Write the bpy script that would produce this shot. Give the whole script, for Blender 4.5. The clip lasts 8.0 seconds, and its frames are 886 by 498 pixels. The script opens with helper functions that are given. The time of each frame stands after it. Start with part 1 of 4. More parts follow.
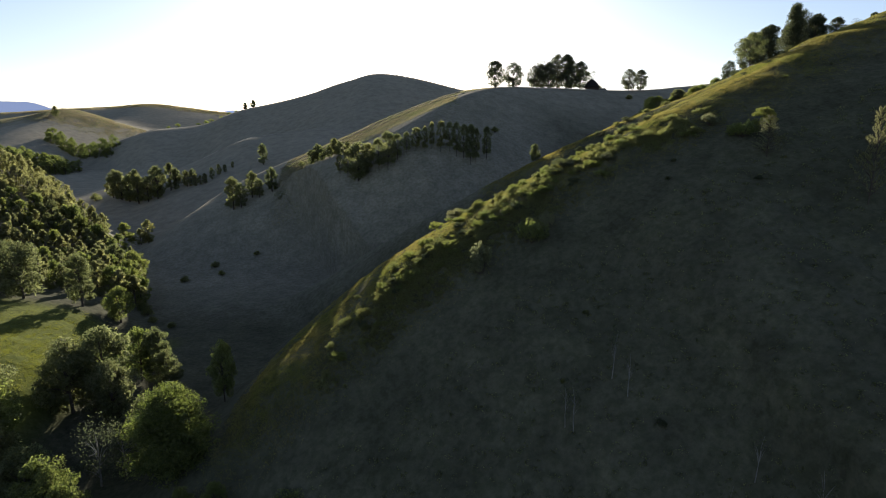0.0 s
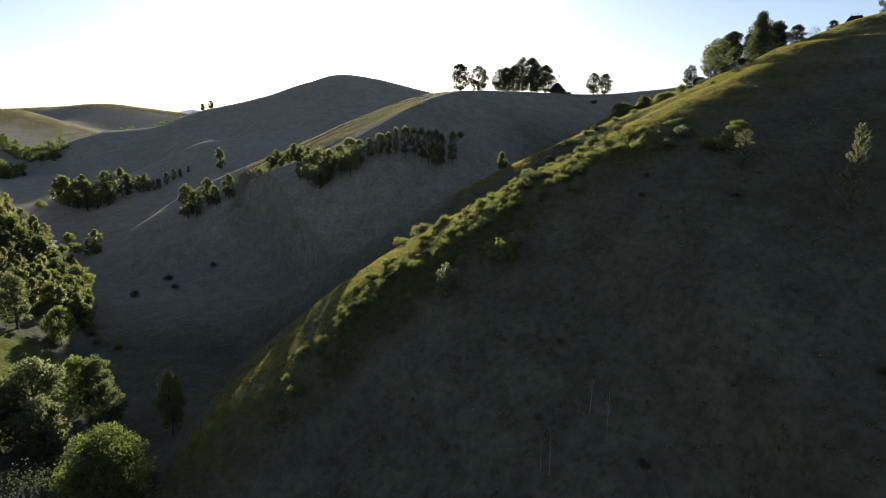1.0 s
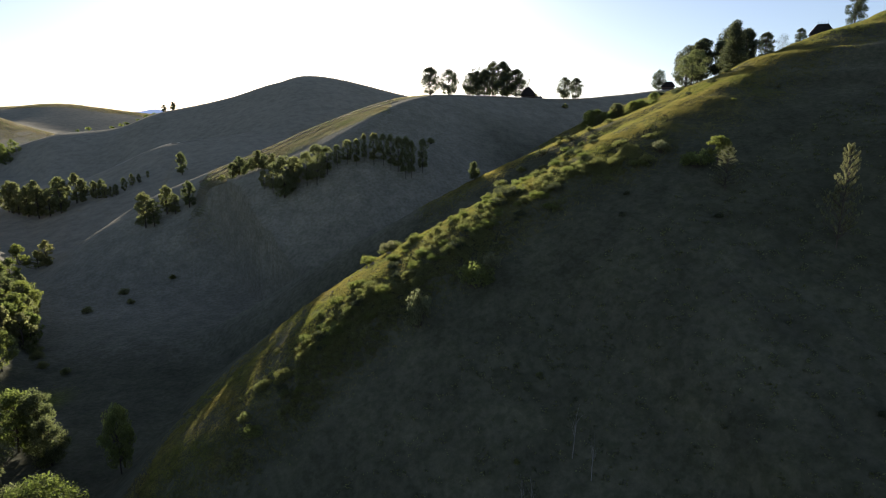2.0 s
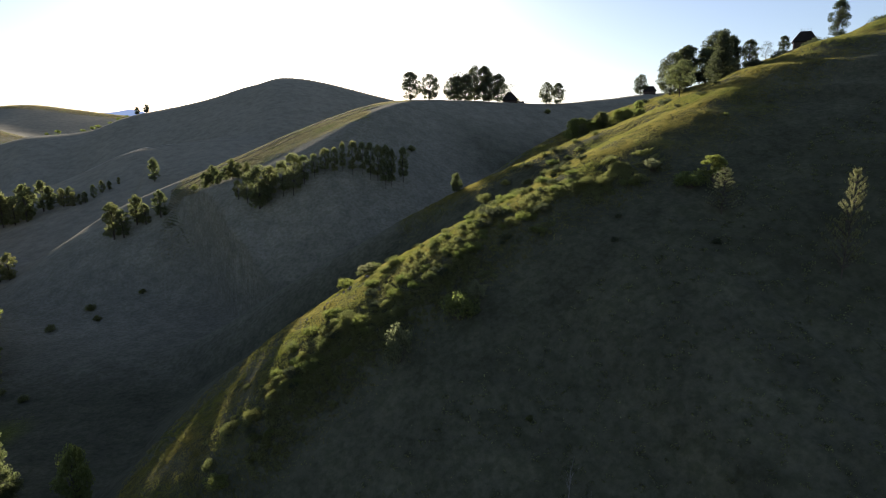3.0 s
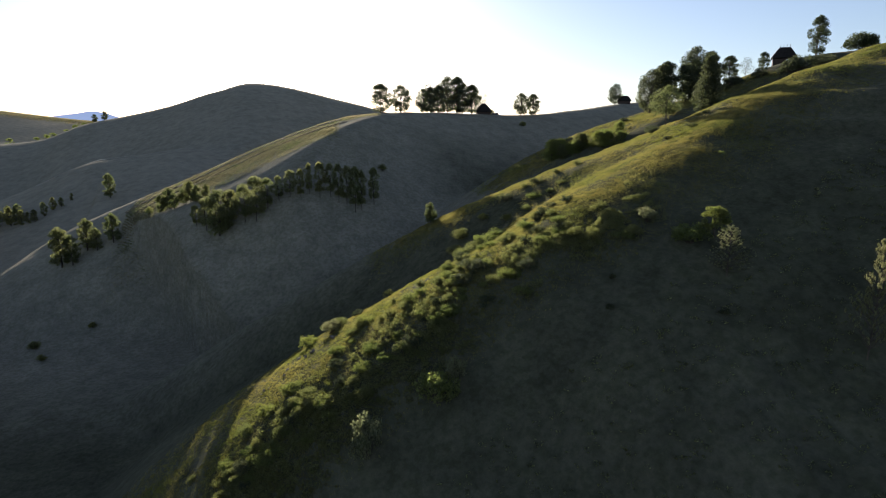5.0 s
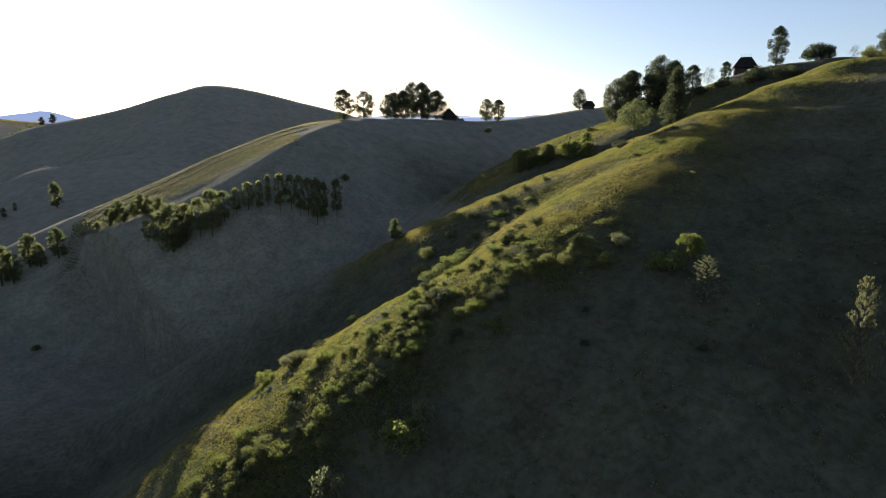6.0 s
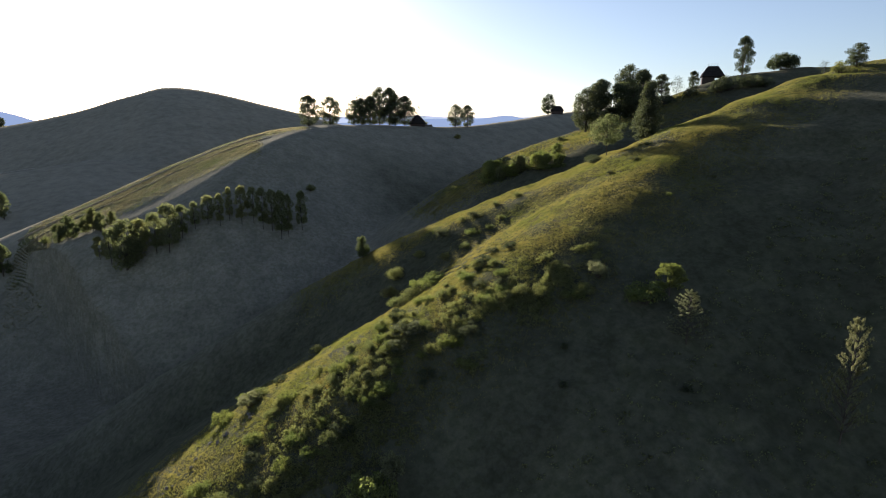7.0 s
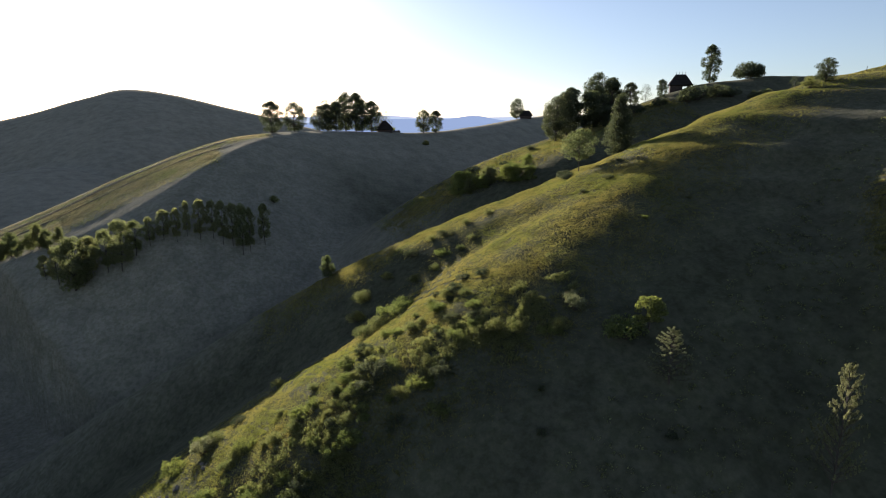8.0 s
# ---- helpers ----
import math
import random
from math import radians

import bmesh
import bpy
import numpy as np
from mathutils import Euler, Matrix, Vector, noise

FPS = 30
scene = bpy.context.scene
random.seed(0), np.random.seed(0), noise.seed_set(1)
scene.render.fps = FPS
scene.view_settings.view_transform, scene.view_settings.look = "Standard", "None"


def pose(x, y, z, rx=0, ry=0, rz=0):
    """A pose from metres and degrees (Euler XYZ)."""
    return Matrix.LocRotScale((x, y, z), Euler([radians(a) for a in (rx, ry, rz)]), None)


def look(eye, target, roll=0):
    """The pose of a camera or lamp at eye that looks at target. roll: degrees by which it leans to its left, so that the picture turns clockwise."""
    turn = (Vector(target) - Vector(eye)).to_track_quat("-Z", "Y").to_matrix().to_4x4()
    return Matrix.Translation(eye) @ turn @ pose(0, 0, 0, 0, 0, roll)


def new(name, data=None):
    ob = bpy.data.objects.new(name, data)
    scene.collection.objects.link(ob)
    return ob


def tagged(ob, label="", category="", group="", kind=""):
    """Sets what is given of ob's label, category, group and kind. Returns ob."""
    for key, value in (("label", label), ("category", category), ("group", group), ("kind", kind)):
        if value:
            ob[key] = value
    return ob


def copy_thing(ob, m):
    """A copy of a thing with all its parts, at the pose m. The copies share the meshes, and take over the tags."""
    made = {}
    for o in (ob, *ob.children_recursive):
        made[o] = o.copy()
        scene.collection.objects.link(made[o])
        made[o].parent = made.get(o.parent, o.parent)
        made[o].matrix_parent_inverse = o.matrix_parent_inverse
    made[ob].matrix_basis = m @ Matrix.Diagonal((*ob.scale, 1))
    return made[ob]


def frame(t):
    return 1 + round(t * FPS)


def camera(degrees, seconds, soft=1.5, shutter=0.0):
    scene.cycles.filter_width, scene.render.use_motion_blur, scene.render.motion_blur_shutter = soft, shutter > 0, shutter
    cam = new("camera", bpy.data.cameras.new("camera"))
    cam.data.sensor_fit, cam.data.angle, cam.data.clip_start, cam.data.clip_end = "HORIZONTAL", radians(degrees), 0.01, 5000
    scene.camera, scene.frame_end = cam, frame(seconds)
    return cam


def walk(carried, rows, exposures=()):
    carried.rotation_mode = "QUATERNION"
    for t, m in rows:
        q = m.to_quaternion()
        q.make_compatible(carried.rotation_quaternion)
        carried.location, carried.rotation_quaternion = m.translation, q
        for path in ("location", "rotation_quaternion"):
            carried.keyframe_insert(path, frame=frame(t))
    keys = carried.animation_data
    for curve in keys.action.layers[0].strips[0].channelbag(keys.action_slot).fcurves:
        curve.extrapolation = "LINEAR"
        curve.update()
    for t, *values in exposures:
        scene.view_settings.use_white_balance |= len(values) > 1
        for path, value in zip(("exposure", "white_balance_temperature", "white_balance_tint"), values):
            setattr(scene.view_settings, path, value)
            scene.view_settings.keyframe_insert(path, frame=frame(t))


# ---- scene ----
cam = camera(76.0, 8.0, soft=1.0)
METRES, EYE, TILT, LEAN, TURN = 60.0, 70.0, -12.3, 0.0, 0.0
ROWS = [
    (0.0, 0.0, 0.0, 0.0, -0.0, 0.0, -0.0),
    (0.5, 0.0026, 0.0565, 0.0314, -1.78, -0.02, 0.33),
    (1.0, 0.0062, 0.1135, 0.065, -3.39, -0.03, 0.63),
    (1.5, 0.0114, 0.1687, 0.0992, -4.89, -0.05, 0.89),
    (3.0, 0.0325, 0.3287, 0.2083, -8.11, -0.08, 1.52),
    (3.5, 0.0395, 0.3775, 0.2501, -8.38, -0.09, 1.63),
    (4.0, 0.0477, 0.4238, 0.2922, -8.77, -0.12, 1.75),
    (4.5, 0.0561, 0.4694, 0.3339, -9.46, -0.14, 1.94),
    (6.0, 0.0903, 0.5986, 0.4538, -14.11, -0.36, 2.93),
    (6.5, 0.1049, 0.6406, 0.4932, -15.6, -0.46, 3.25),
    (7.0, 0.1195, 0.6839, 0.5317, -17.14, -0.53, 3.56),
    (7.5, 0.1368, 0.7258, 0.57, -18.65, -0.64, 3.9),
    (8.0, 0.1562, 0.7675, 0.6098, -20.18, -0.78, 4.22),
]
walk(cam, [(t, pose(0, 0, EYE, TILT, LEAN, TURN) @ pose(METRES * x, METRES * y, METRES * z, 90 + pitch, roll, yaw)) for t, x, y, z, yaw, pitch, roll in ROWS],
     exposures=[(0.0, 1.1, 6100, 18), (8.0, 1.1, 6100, 18)])

# ---- daylight: a low sun straight ahead, just out of view ----
SUN_AZIMUTH, SUN_ELEVATION = -3.8, 12.45          # degrees, azimuth clockwise from +y
world = bpy.data.worlds.new("sky")
scene.world = world
world.use_nodes = True
wn = world.node_tree.nodes
wl = world.node_tree.links
wn.clear()
sky = wn.new("ShaderNodeTexSky")
sky.sky_type = "NISHITA"
sky.sun_disc = False
sky.sun_elevation = radians(SUN_ELEVATION)
sky.sun_rotation = radians(SUN_AZIMUTH)
sky.altitude, sky.air_density, sky.dust_density, sky.ozone_density = 700.0, 1.0, 0.7, 2.2
background = wn.new("ShaderNodeBackground")
background.inputs["Strength"].default_value = 0.066
world_out = wn.new("ShaderNodeOutputWorld")
paler = wn.new("ShaderNodeHueSaturation")
paler.inputs["Saturation"].default_value = 0.8
wl.new(sky.outputs["Color"], paler.inputs["Color"])
wl.new(paler.outputs["Color"], background.inputs["Color"])
wl.new(background.outputs["Background"], world_out.inputs["Surface"])

sun = new("sun", bpy.data.lights.new("sun", "SUN"))
sun.data.energy, sun.data.angle, sun.data.color = 5.0, radians(0.53), (1.0, 0.94, 0.82)
sa, se = radians(SUN_AZIMUTH), radians(SUN_ELEVATION)
toward_sun = Vector((math.sin(sa) * math.cos(se), math.cos(sa) * math.cos(se), math.sin(se)))
sun.matrix_world = look(toward_sun * 900, (0, 0, 0))


# ---- materials ----
def shader(name):
    m = bpy.data.materials.new(name)
    m.use_nodes = True
    n = m.node_tree.nodes
    n.clear()
    return m, n, m.node_tree.links, n.new("ShaderNodeOutputMaterial")


def noise_tex(n, l, coord, scale, detail=4.0, rough=0.55):
    t = n.new("ShaderNodeTexNoise")
    t.inputs["Scale"].default_value, t.inputs["Detail"].default_value, t.inputs["Roughness"].default_value = scale, detail, rough
    l.new(coord, t.inputs["Vector"])
    return t.outputs["Fac"]


def ramp(n, l, fac, stops):
    r = n.new("ShaderNodeValToRGB")
    e = r.color_ramp.elements
    while len(e) < len(stops):
        e.new(0.5)
    for k, (p, c) in zip(e, stops):
        k.position, k.color = p, (*c, 1)
    l.new(fac, r.inputs["Fac"])
    return r.outputs["Color"]


def mix_col(n, l, fac, a, b, kind="MIX"):
    m = n.new("ShaderNodeMix")
    m.data_type, m.blend_type = "RGBA", kind
    for sock, v in ((m.inputs[0], fac), (m.inputs[6], a), (m.inputs[7], b)):
        if isinstance(v, (int, float)):
            sock.default_value = v
        elif isinstance(v, tuple):
            sock.default_value = (*v, 1)
        else:
            l.new(v, sock)
    return m.outputs[2]


def leafy(name, dark, light, glow, through_part=0.5, gloss=0.85, patchy=False):
    """Leaves: a matt upper side and light that comes through from behind; each leaf its own shade."""
    m, n, l, out = shader(name)
    geo, info = n.new("ShaderNodeNewGeometry"), n.new("ShaderNodeObjectInfo")
    tone = ramp(n, l, geo.outputs["Random Per Island"], [(0.0, dark), (1.0, light)])
    tint = ramp(n, l, info.outputs["Random"], [(0.0, (0.8, 0.85, 0.8)), (0.5, (1.0, 1.0, 1.0)), (1.0, (1.08, 1.03, 0.92))])
    tone = mix_col(n, l, 1.0, tone, tint, "MULTIPLY")
    if patchy:      # greener and drier patches of sward
        pos = geo.outputs["Position"]
        broad = ramp(n, l, noise_tex(n, l, pos, 0.07, 4, 0.6), [(0.36, (0.8, 0.92, 0.72)), (0.5, (1, 1, 1)), (0.63, (1.04, 0.99, 0.95))])
        small = ramp(n, l, noise_tex(n, l, pos, 0.5, 4, 0.6), [(0.36, (0.66, 0.7, 0.66)), (0.5, (1, 1, 1)), (0.66, (1.12, 1.08, 1.0))])
        tone = mix_col(n, l, 1.0, mix_col(n, l, 1.0, tone, broad, "MULTIPLY"), small, "MULTIPLY")
    d, t, x = n.new("ShaderNodeBsdfPrincipled"), n.new("ShaderNodeBsdfTranslucent"), n.new("ShaderNodeMixShader")
    d.inputs["Roughness"].default_value = gloss
    d.inputs["Specular IOR Level"].default_value = 0.25
    l.new(tone, d.inputs["Base Color"])
    l.new(mix_col(n, l, 1.0, tone, glow, "MULTIPLY"), t.inputs["Color"])
    x.inputs["Fac"].default_value = through_part
    l.new(d.outputs["BSDF"], x.inputs[1])
    l.new(t.outputs["BSDF"], x.inputs[2])
    l.new(x.outputs["Shader"], out.inputs["Surface"])
    return m


def grassland():
    """Pasture: yellow-green turf near, drier hay meadows beyond whose paleness also paints in glare and haze, mottled
    at several scales.
    """
    m, n, l, out = shader("hill_grass")
    pos = n.new("ShaderNodeNewGeometry").outputs["Position"]
    sep = n.new("ShaderNodeSeparateXYZ")
    l.new(pos, sep.inputs["Vector"])
    big = noise_tex(n, l, pos, 0.018, 5)
    mid = noise_tex(n, l, pos, 0.16, 6, 0.6)
    fine = noise_tex(n, l, pos, 1.7, 6, 0.7)
    tuft = noise_tex(n, l, pos, 0.75, 3, 0.5)
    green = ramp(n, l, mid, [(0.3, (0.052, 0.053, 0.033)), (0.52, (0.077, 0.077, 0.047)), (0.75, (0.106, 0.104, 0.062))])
    # dry meadow tone, raised and greyed to stand in for sunward haze
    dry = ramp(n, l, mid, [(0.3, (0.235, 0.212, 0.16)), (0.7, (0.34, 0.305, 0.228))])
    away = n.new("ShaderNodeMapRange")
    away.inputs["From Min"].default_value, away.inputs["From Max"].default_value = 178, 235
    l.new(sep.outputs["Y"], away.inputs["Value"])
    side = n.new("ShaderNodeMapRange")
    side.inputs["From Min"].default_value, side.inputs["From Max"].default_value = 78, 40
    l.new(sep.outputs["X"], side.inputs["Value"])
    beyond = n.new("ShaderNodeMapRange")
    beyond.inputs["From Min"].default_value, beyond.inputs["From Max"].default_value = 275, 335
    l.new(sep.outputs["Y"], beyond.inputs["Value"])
    # carries the haze-lifted meadow tone onto the nearer western slopes
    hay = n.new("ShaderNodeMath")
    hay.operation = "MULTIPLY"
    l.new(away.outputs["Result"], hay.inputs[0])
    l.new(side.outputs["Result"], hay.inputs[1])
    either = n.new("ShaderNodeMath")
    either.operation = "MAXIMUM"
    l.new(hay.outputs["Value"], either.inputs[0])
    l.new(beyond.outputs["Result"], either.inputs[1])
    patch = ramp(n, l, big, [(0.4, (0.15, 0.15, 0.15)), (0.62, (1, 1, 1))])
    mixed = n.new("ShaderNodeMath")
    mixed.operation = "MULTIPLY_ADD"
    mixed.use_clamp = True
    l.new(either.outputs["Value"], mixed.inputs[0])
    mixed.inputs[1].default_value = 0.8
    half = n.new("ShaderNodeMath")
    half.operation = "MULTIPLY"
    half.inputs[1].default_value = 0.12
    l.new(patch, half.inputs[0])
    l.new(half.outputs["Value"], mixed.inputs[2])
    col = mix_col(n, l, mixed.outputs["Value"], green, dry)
    # the mown valley meadow is fresher
    west = n.new("ShaderNodeMapRange")
    west.inputs["From Min"].default_value, west.inputs["From Max"].default_value = -78, -84
    l.new(sep.outputs["X"], west.inputs["Value"])
    south = n.new("ShaderNodeMapRange")
    south.inputs["From Min"].default_value, south.inputs["From Max"].default_value = 168, 160
    l.new(sep.outputs["Y"], south.inputs["Value"])
    mown = n.new("ShaderNodeMath")
    mown.operation = "MULTIPLY"
    l.new(west.outputs["Result"], mown.inputs[0])
    l.new(south.outputs["Result"], mown.inputs[1])
    fresh = ramp(n, l, mid, [(0.3, (0.082, 0.096, 0.021)), (0.7, (0.125, 0.136, 0.034))])
    col = mix_col(n, l, mown.outputs["Value"], col, fresh)
    speck = ramp(n, l, fine, [(0.3, (0.74, 0.75, 0.74)), (0.6, (1, 1, 1)), (0.8, (1.2, 1.17, 1.08))])
    grain = n.new("ShaderNodeMapRange")
    grain.inputs["From Min"].default_value, grain.inputs["From Max"].default_value = 200, 420
    grain.inputs["To Min"].default_value, grain.inputs["To Max"].default_value = 1.0, 0.25
    l.new(sep.outputs["Y"], grain.inputs["Value"])
    col = mix_col(n, l, grain.outputs["Result"], col, speck, "MULTIPLY")
    clumps = ramp(n, l, tuft, [(0.42, (1, 1, 1)), (0.62, (0.74, 0.78, 0.72))])
    col = mix_col(n, l, grain.outputs["Result"], col, clumps, "MULTIPLY")
    b = n.new("ShaderNodeBsdfPrincipled")
    b.inputs["Roughness"].default_value = 0.95
    b.inputs["Specular IOR Level"].default_value = 0.0
    b.inputs["Sheen Weight"].default_value, b.inputs["Sheen Roughness"].default_value = 0.2, 0.5
    l.new(mix_col(n, l, 0.5, col, (0.5, 0.46, 0.36)), b.inputs["Sheen Tint"])
    l.new(col, b.inputs["Base Color"])
    bump = n.new("ShaderNodeBump")
    bump.inputs["Distance"].default_value = 0.25
    l.new(fine, bump.inputs["Height"])
    soften = n.new("ShaderNodeMath")
    soften.operation = "MULTIPLY"
    soften.inputs[1].default_value = 0.45
    l.new(grain.outputs["Result"], soften.inputs[0])
    l.new(soften.outputs["Value"], bump.inputs["Strength"])
    lumps = n.new("ShaderNodeBump")
    lumps.inputs["Distance"].default_value = 0.6
    l.new(tuft, lumps.inputs["Height"])
    l.new(soften.outputs["Value"], lumps.inputs["Strength"])
    l.new(bump.outputs["Normal"], lumps.inputs["Normal"])
    l.new(lumps.outputs["Normal"], b.inputs["Normal"])
    l.new(b.outputs["BSDF"], out.inputs["Surface"])
    return m


def plain(name, a, b, scale, rough=0.85, bump_depth=0.02, stretch=(1, 1, 1)):
    m, n, l, out = shader(name)
    tc, mp = n.new("ShaderNodeTexCoord"), n.new("ShaderNodeMapping")
    mp.inputs["Scale"].default_value = stretch
    l.new(tc.outputs["Object"], mp.inputs["Vector"])
    f = noise_tex(n, l, mp.outputs["Vector"], scale, 6, 0.65)
    p = n.new("ShaderNodeBsdfPrincipled")
    p.inputs["Roughness"].default_value = rough
    p.inputs["Specular IOR Level"].default_value = 0.15
    l.new(ramp(n, l, f, [(0.3, a), (0.7, b)]), p.inputs["Base Color"])
    bump = n.new("ShaderNodeBump")
    bump.inputs["Strength"].default_value, bump.inputs["Distance"].default_value = 0.7, bump_depth
    l.new(f, bump.inputs["Height"])
    l.new(bump.outputs["Normal"], p.inputs["Normal"])
    l.new(p.outputs["BSDF"], out.inputs["Surface"])
    return m


GRASS = grassland()
BARK = plain("bark", (0.05, 0.04, 0.03), (0.12, 0.1, 0.08), 3.0, 0.9, 0.05, (1, 1, 0.2))
PALE_BARK = plain("birch_bark", (0.12, 0.114, 0.105), (0.26, 0.245, 0.225), 2.0, 0.8, 0.02)
LEAF = leafy("leaf_green", (0.074, 0.081, 0.044), (0.15, 0.156, 0.088), (2.05, 2.1, 1.3), 0.54)
LEAF_WOOD = leafy("leaf_birch_wood", (0.1, 0.107, 0.06), (0.196, 0.198, 0.112), (2.0, 2.0, 1.25), 0.57)
LEAF_SHRUB = leafy("leaf_shrub", (0.088, 0.094, 0.045), (0.178, 0.18, 0.088), (1.95, 2.0, 1.15), 0.55)
LEAF_LIGHT = leafy("leaf_yellow_green", (0.085, 0.1, 0.042), (0.165, 0.176, 0.078), (2.0, 2.1, 1.05), 0.54)
LEAF_OAK = leafy("leaf_oak", (0.06, 0.072, 0.03), (0.12, 0.138, 0.056), (2.1, 2.3, 1.05), 0.48)
LEAF_PALE = leafy("leaf_grey_green", (0.11, 0.115, 0.068), (0.2, 0.203, 0.125), (1.7, 1.7, 1.2), 0.5)
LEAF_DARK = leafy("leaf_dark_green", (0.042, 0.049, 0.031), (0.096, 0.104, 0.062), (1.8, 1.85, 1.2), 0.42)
BLADE = leafy("grass_blade", (0.156, 0.148, 0.056), (0.218, 0.202, 0.083), (1.5, 1.46, 0.92), 0.5, patchy=True)
FRESH = leafy("fresh_grass_blade", (0.11, 0.124, 0.034), (0.165, 0.178, 0.052), (1.5, 1.5, 0.85), 0.5)
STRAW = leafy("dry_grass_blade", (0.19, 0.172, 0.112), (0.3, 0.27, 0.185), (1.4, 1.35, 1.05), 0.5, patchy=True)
# pale tone that paints sunlight on two distant hill rims
SUNLIT_RIM = plain("sunlit_rim", (0.34, 0.3, 0.23), (0.5, 0.45, 0.36), 0.8, 0.95, 0.05)
EARTH = plain("trodden_earth", (0.1, 0.085, 0.055), (0.19, 0.16, 0.105), 0.8, 0.95, 0.05)
STONE = plain("field_stone", (0.11, 0.098, 0.085), (0.24, 0.215, 0.19), 2.0, 0.9, 0.04)
THATCH = plain("old_thatch", (0.016, 0.013, 0.011), (0.04, 0.034, 0.03), 2.5, 0.95, 0.08, (1, 1, 0.3))
TIMBER = plain("weathered_timber", (0.05, 0.036, 0.03), (0.1, 0.075, 0.06), 2.0, 0.85, 0.03, (3, 3, 0.4))


# ---- the shape of the land ----
def value_noise(x, y, seed=0.0):
    """Smooth noise of about -1 to 1, one cell a metre."""
    x0, y0 = np.floor(x), np.floor(y)
    fx, fy = x - x0, y - y0
    ux, uy = fx * fx * (3 - 2 * fx), fy * fy * (3 - 2 * fy)

    def corner(i, j):
        h = np.sin(i * 127.1 + j * 311.7 + seed * 74.7) * 43758.5453
        return (h - np.floor(h)) * 2 - 1
    a, b, c, d = corner(x0, y0), corner(x0 + 1, y0), corner(x0, y0 + 1), corner(x0 + 1, y0 + 1)
    return (a + (b - a) * ux) * (1 - uy) + (c + (d - c) * ux) * uy


def rough_noise(x, y, size, octaves=4, seed=0.0):
    total, amp, norm = 0.0, 1.0, 0.0
    for k in range(octaves):
        total = total + amp * value_noise(x / size + 17.3 * k, y / size - 9.1 * k, seed + k)
        norm += amp
        amp, size = amp * 0.5, size * 0.47
    return total / norm


def smooth_max(a, b, k):
    h = np.clip(0.5 + 0.5 * (a - b) / k, 0, 1)
    return b + (a - b) * h + k * h * (1 - h)


def spline(points, steps=8):
    p = np.array(points, float)
    p = np.vstack((2 * p[0] - p[1], p, 2 * p[-1] - p[-2]))
    t = np.linspace(0, 1, steps, endpoint=False)[:, None]
    out = []
    for a, b, c, d in zip(p, p[1:], p[2:], p[3:]):
        out.append(0.5 * (2 * b + (c - a) * t + (2 * a - 5 * b + 4 * c - d) * t ** 2 + (3 * b - a - 3 * c + d) * t ** 3))
    return np.vstack(out + [p[-2:-1]])


def ridge(x, y, points, right, left, crown_right, crown_left):
    """A hill along a spine: its slopes to the right and left of the way along it, and the roundness of its crown on either side in metres. A spine may name its own slope to the right, and the width of a gentle shelf before it, point by point."""
    s = spline(points, 16 if len(points) > 14 else 8)
    best = np.full(x.shape, 1e18)
    high, side, steep, shelf = np.zeros(x.shape), np.zeros(x.shape), np.full(x.shape, right), np.zeros(x.shape)
    for a, b in zip(s, s[1:]):
        e = b - a
        n2 = e[0] ** 2 + e[1] ** 2
        u = np.clip(((x - a[0]) * e[0] + (y - a[1]) * e[1]) / n2, 0, 1)
        dx, dy = x - a[0] - u * e[0], y - a[1] - u * e[1]
        d2 = dx * dx + dy * dy
        near = d2 < best
        best = np.where(near, d2, best)
        high = np.where(near, a[2] + u * e[2], high)
        if len(a) > 3:
            steep = np.where(near, a[3] + u * e[3], steep)
        if len(a) > 4:
            shelf = np.where(near, a[4] + u * e[4], shelf)
        side = np.where(near, (e[0] * dy - e[1] * dx) / math.sqrt(n2), side)
    w = np.clip(0.5 + 0.5 * side / np.sqrt(best + 1.0), 0, 1)
    reach = np.sqrt(best)
    over = np.maximum(0, reach - shelf)
    drop_right = steep * (np.sqrt(over ** 2 + crown_right ** 2) - crown_right) + 0.065 * np.minimum(reach, shelf)
    drop_left = left * (np.sqrt(best + crown_left ** 2) - crown_left)
    return high - drop_right - (drop_left - drop_right) * w


SPUR_NEAR = [(-75, 76, -2, 0.42), (-48, 88, 9, 0.42), (-25, 99.5, 26, 0.42), (0, 113.5, 45.5, 0.46), (25, 123.5, 59.5, 0.47), (50, 128.5, 71.3, 0.4), (78, 138, 83.3, 0.31), (104, 147, 95.2, 0.29), (135, 148, 105.3, 0.27), (190, 144, 116, 0.27), (300, 130, 138, 0.27)]
SPUR_BEHIND = [(-90, 207, -10, 0.62, 0), (-45, 204, 13, 0.62, 0), (-8, 199, 36, 0.62, 0), (30, 193, 57.5, 0.62, 3), (60, 184, 72, 0.62, 11), (90, 171, 85.5, 0.62, 13)]
SPUR_BARN = [(30, 262, 40, 0.5, 0), (66, 255, 64, 0.55, 20), (92, 250.5, 78.5, 0.55, 30), (118, 246.5, 88.5, 0.55, 30), (145, 241.5, 97, 0.5, 12), (178, 236, 110, 0.5, 4), (205, 228, 114, 0.5, 0), (260, 215, 116, 0.5, 0), (340, 200, 118, 0.5, 0)]
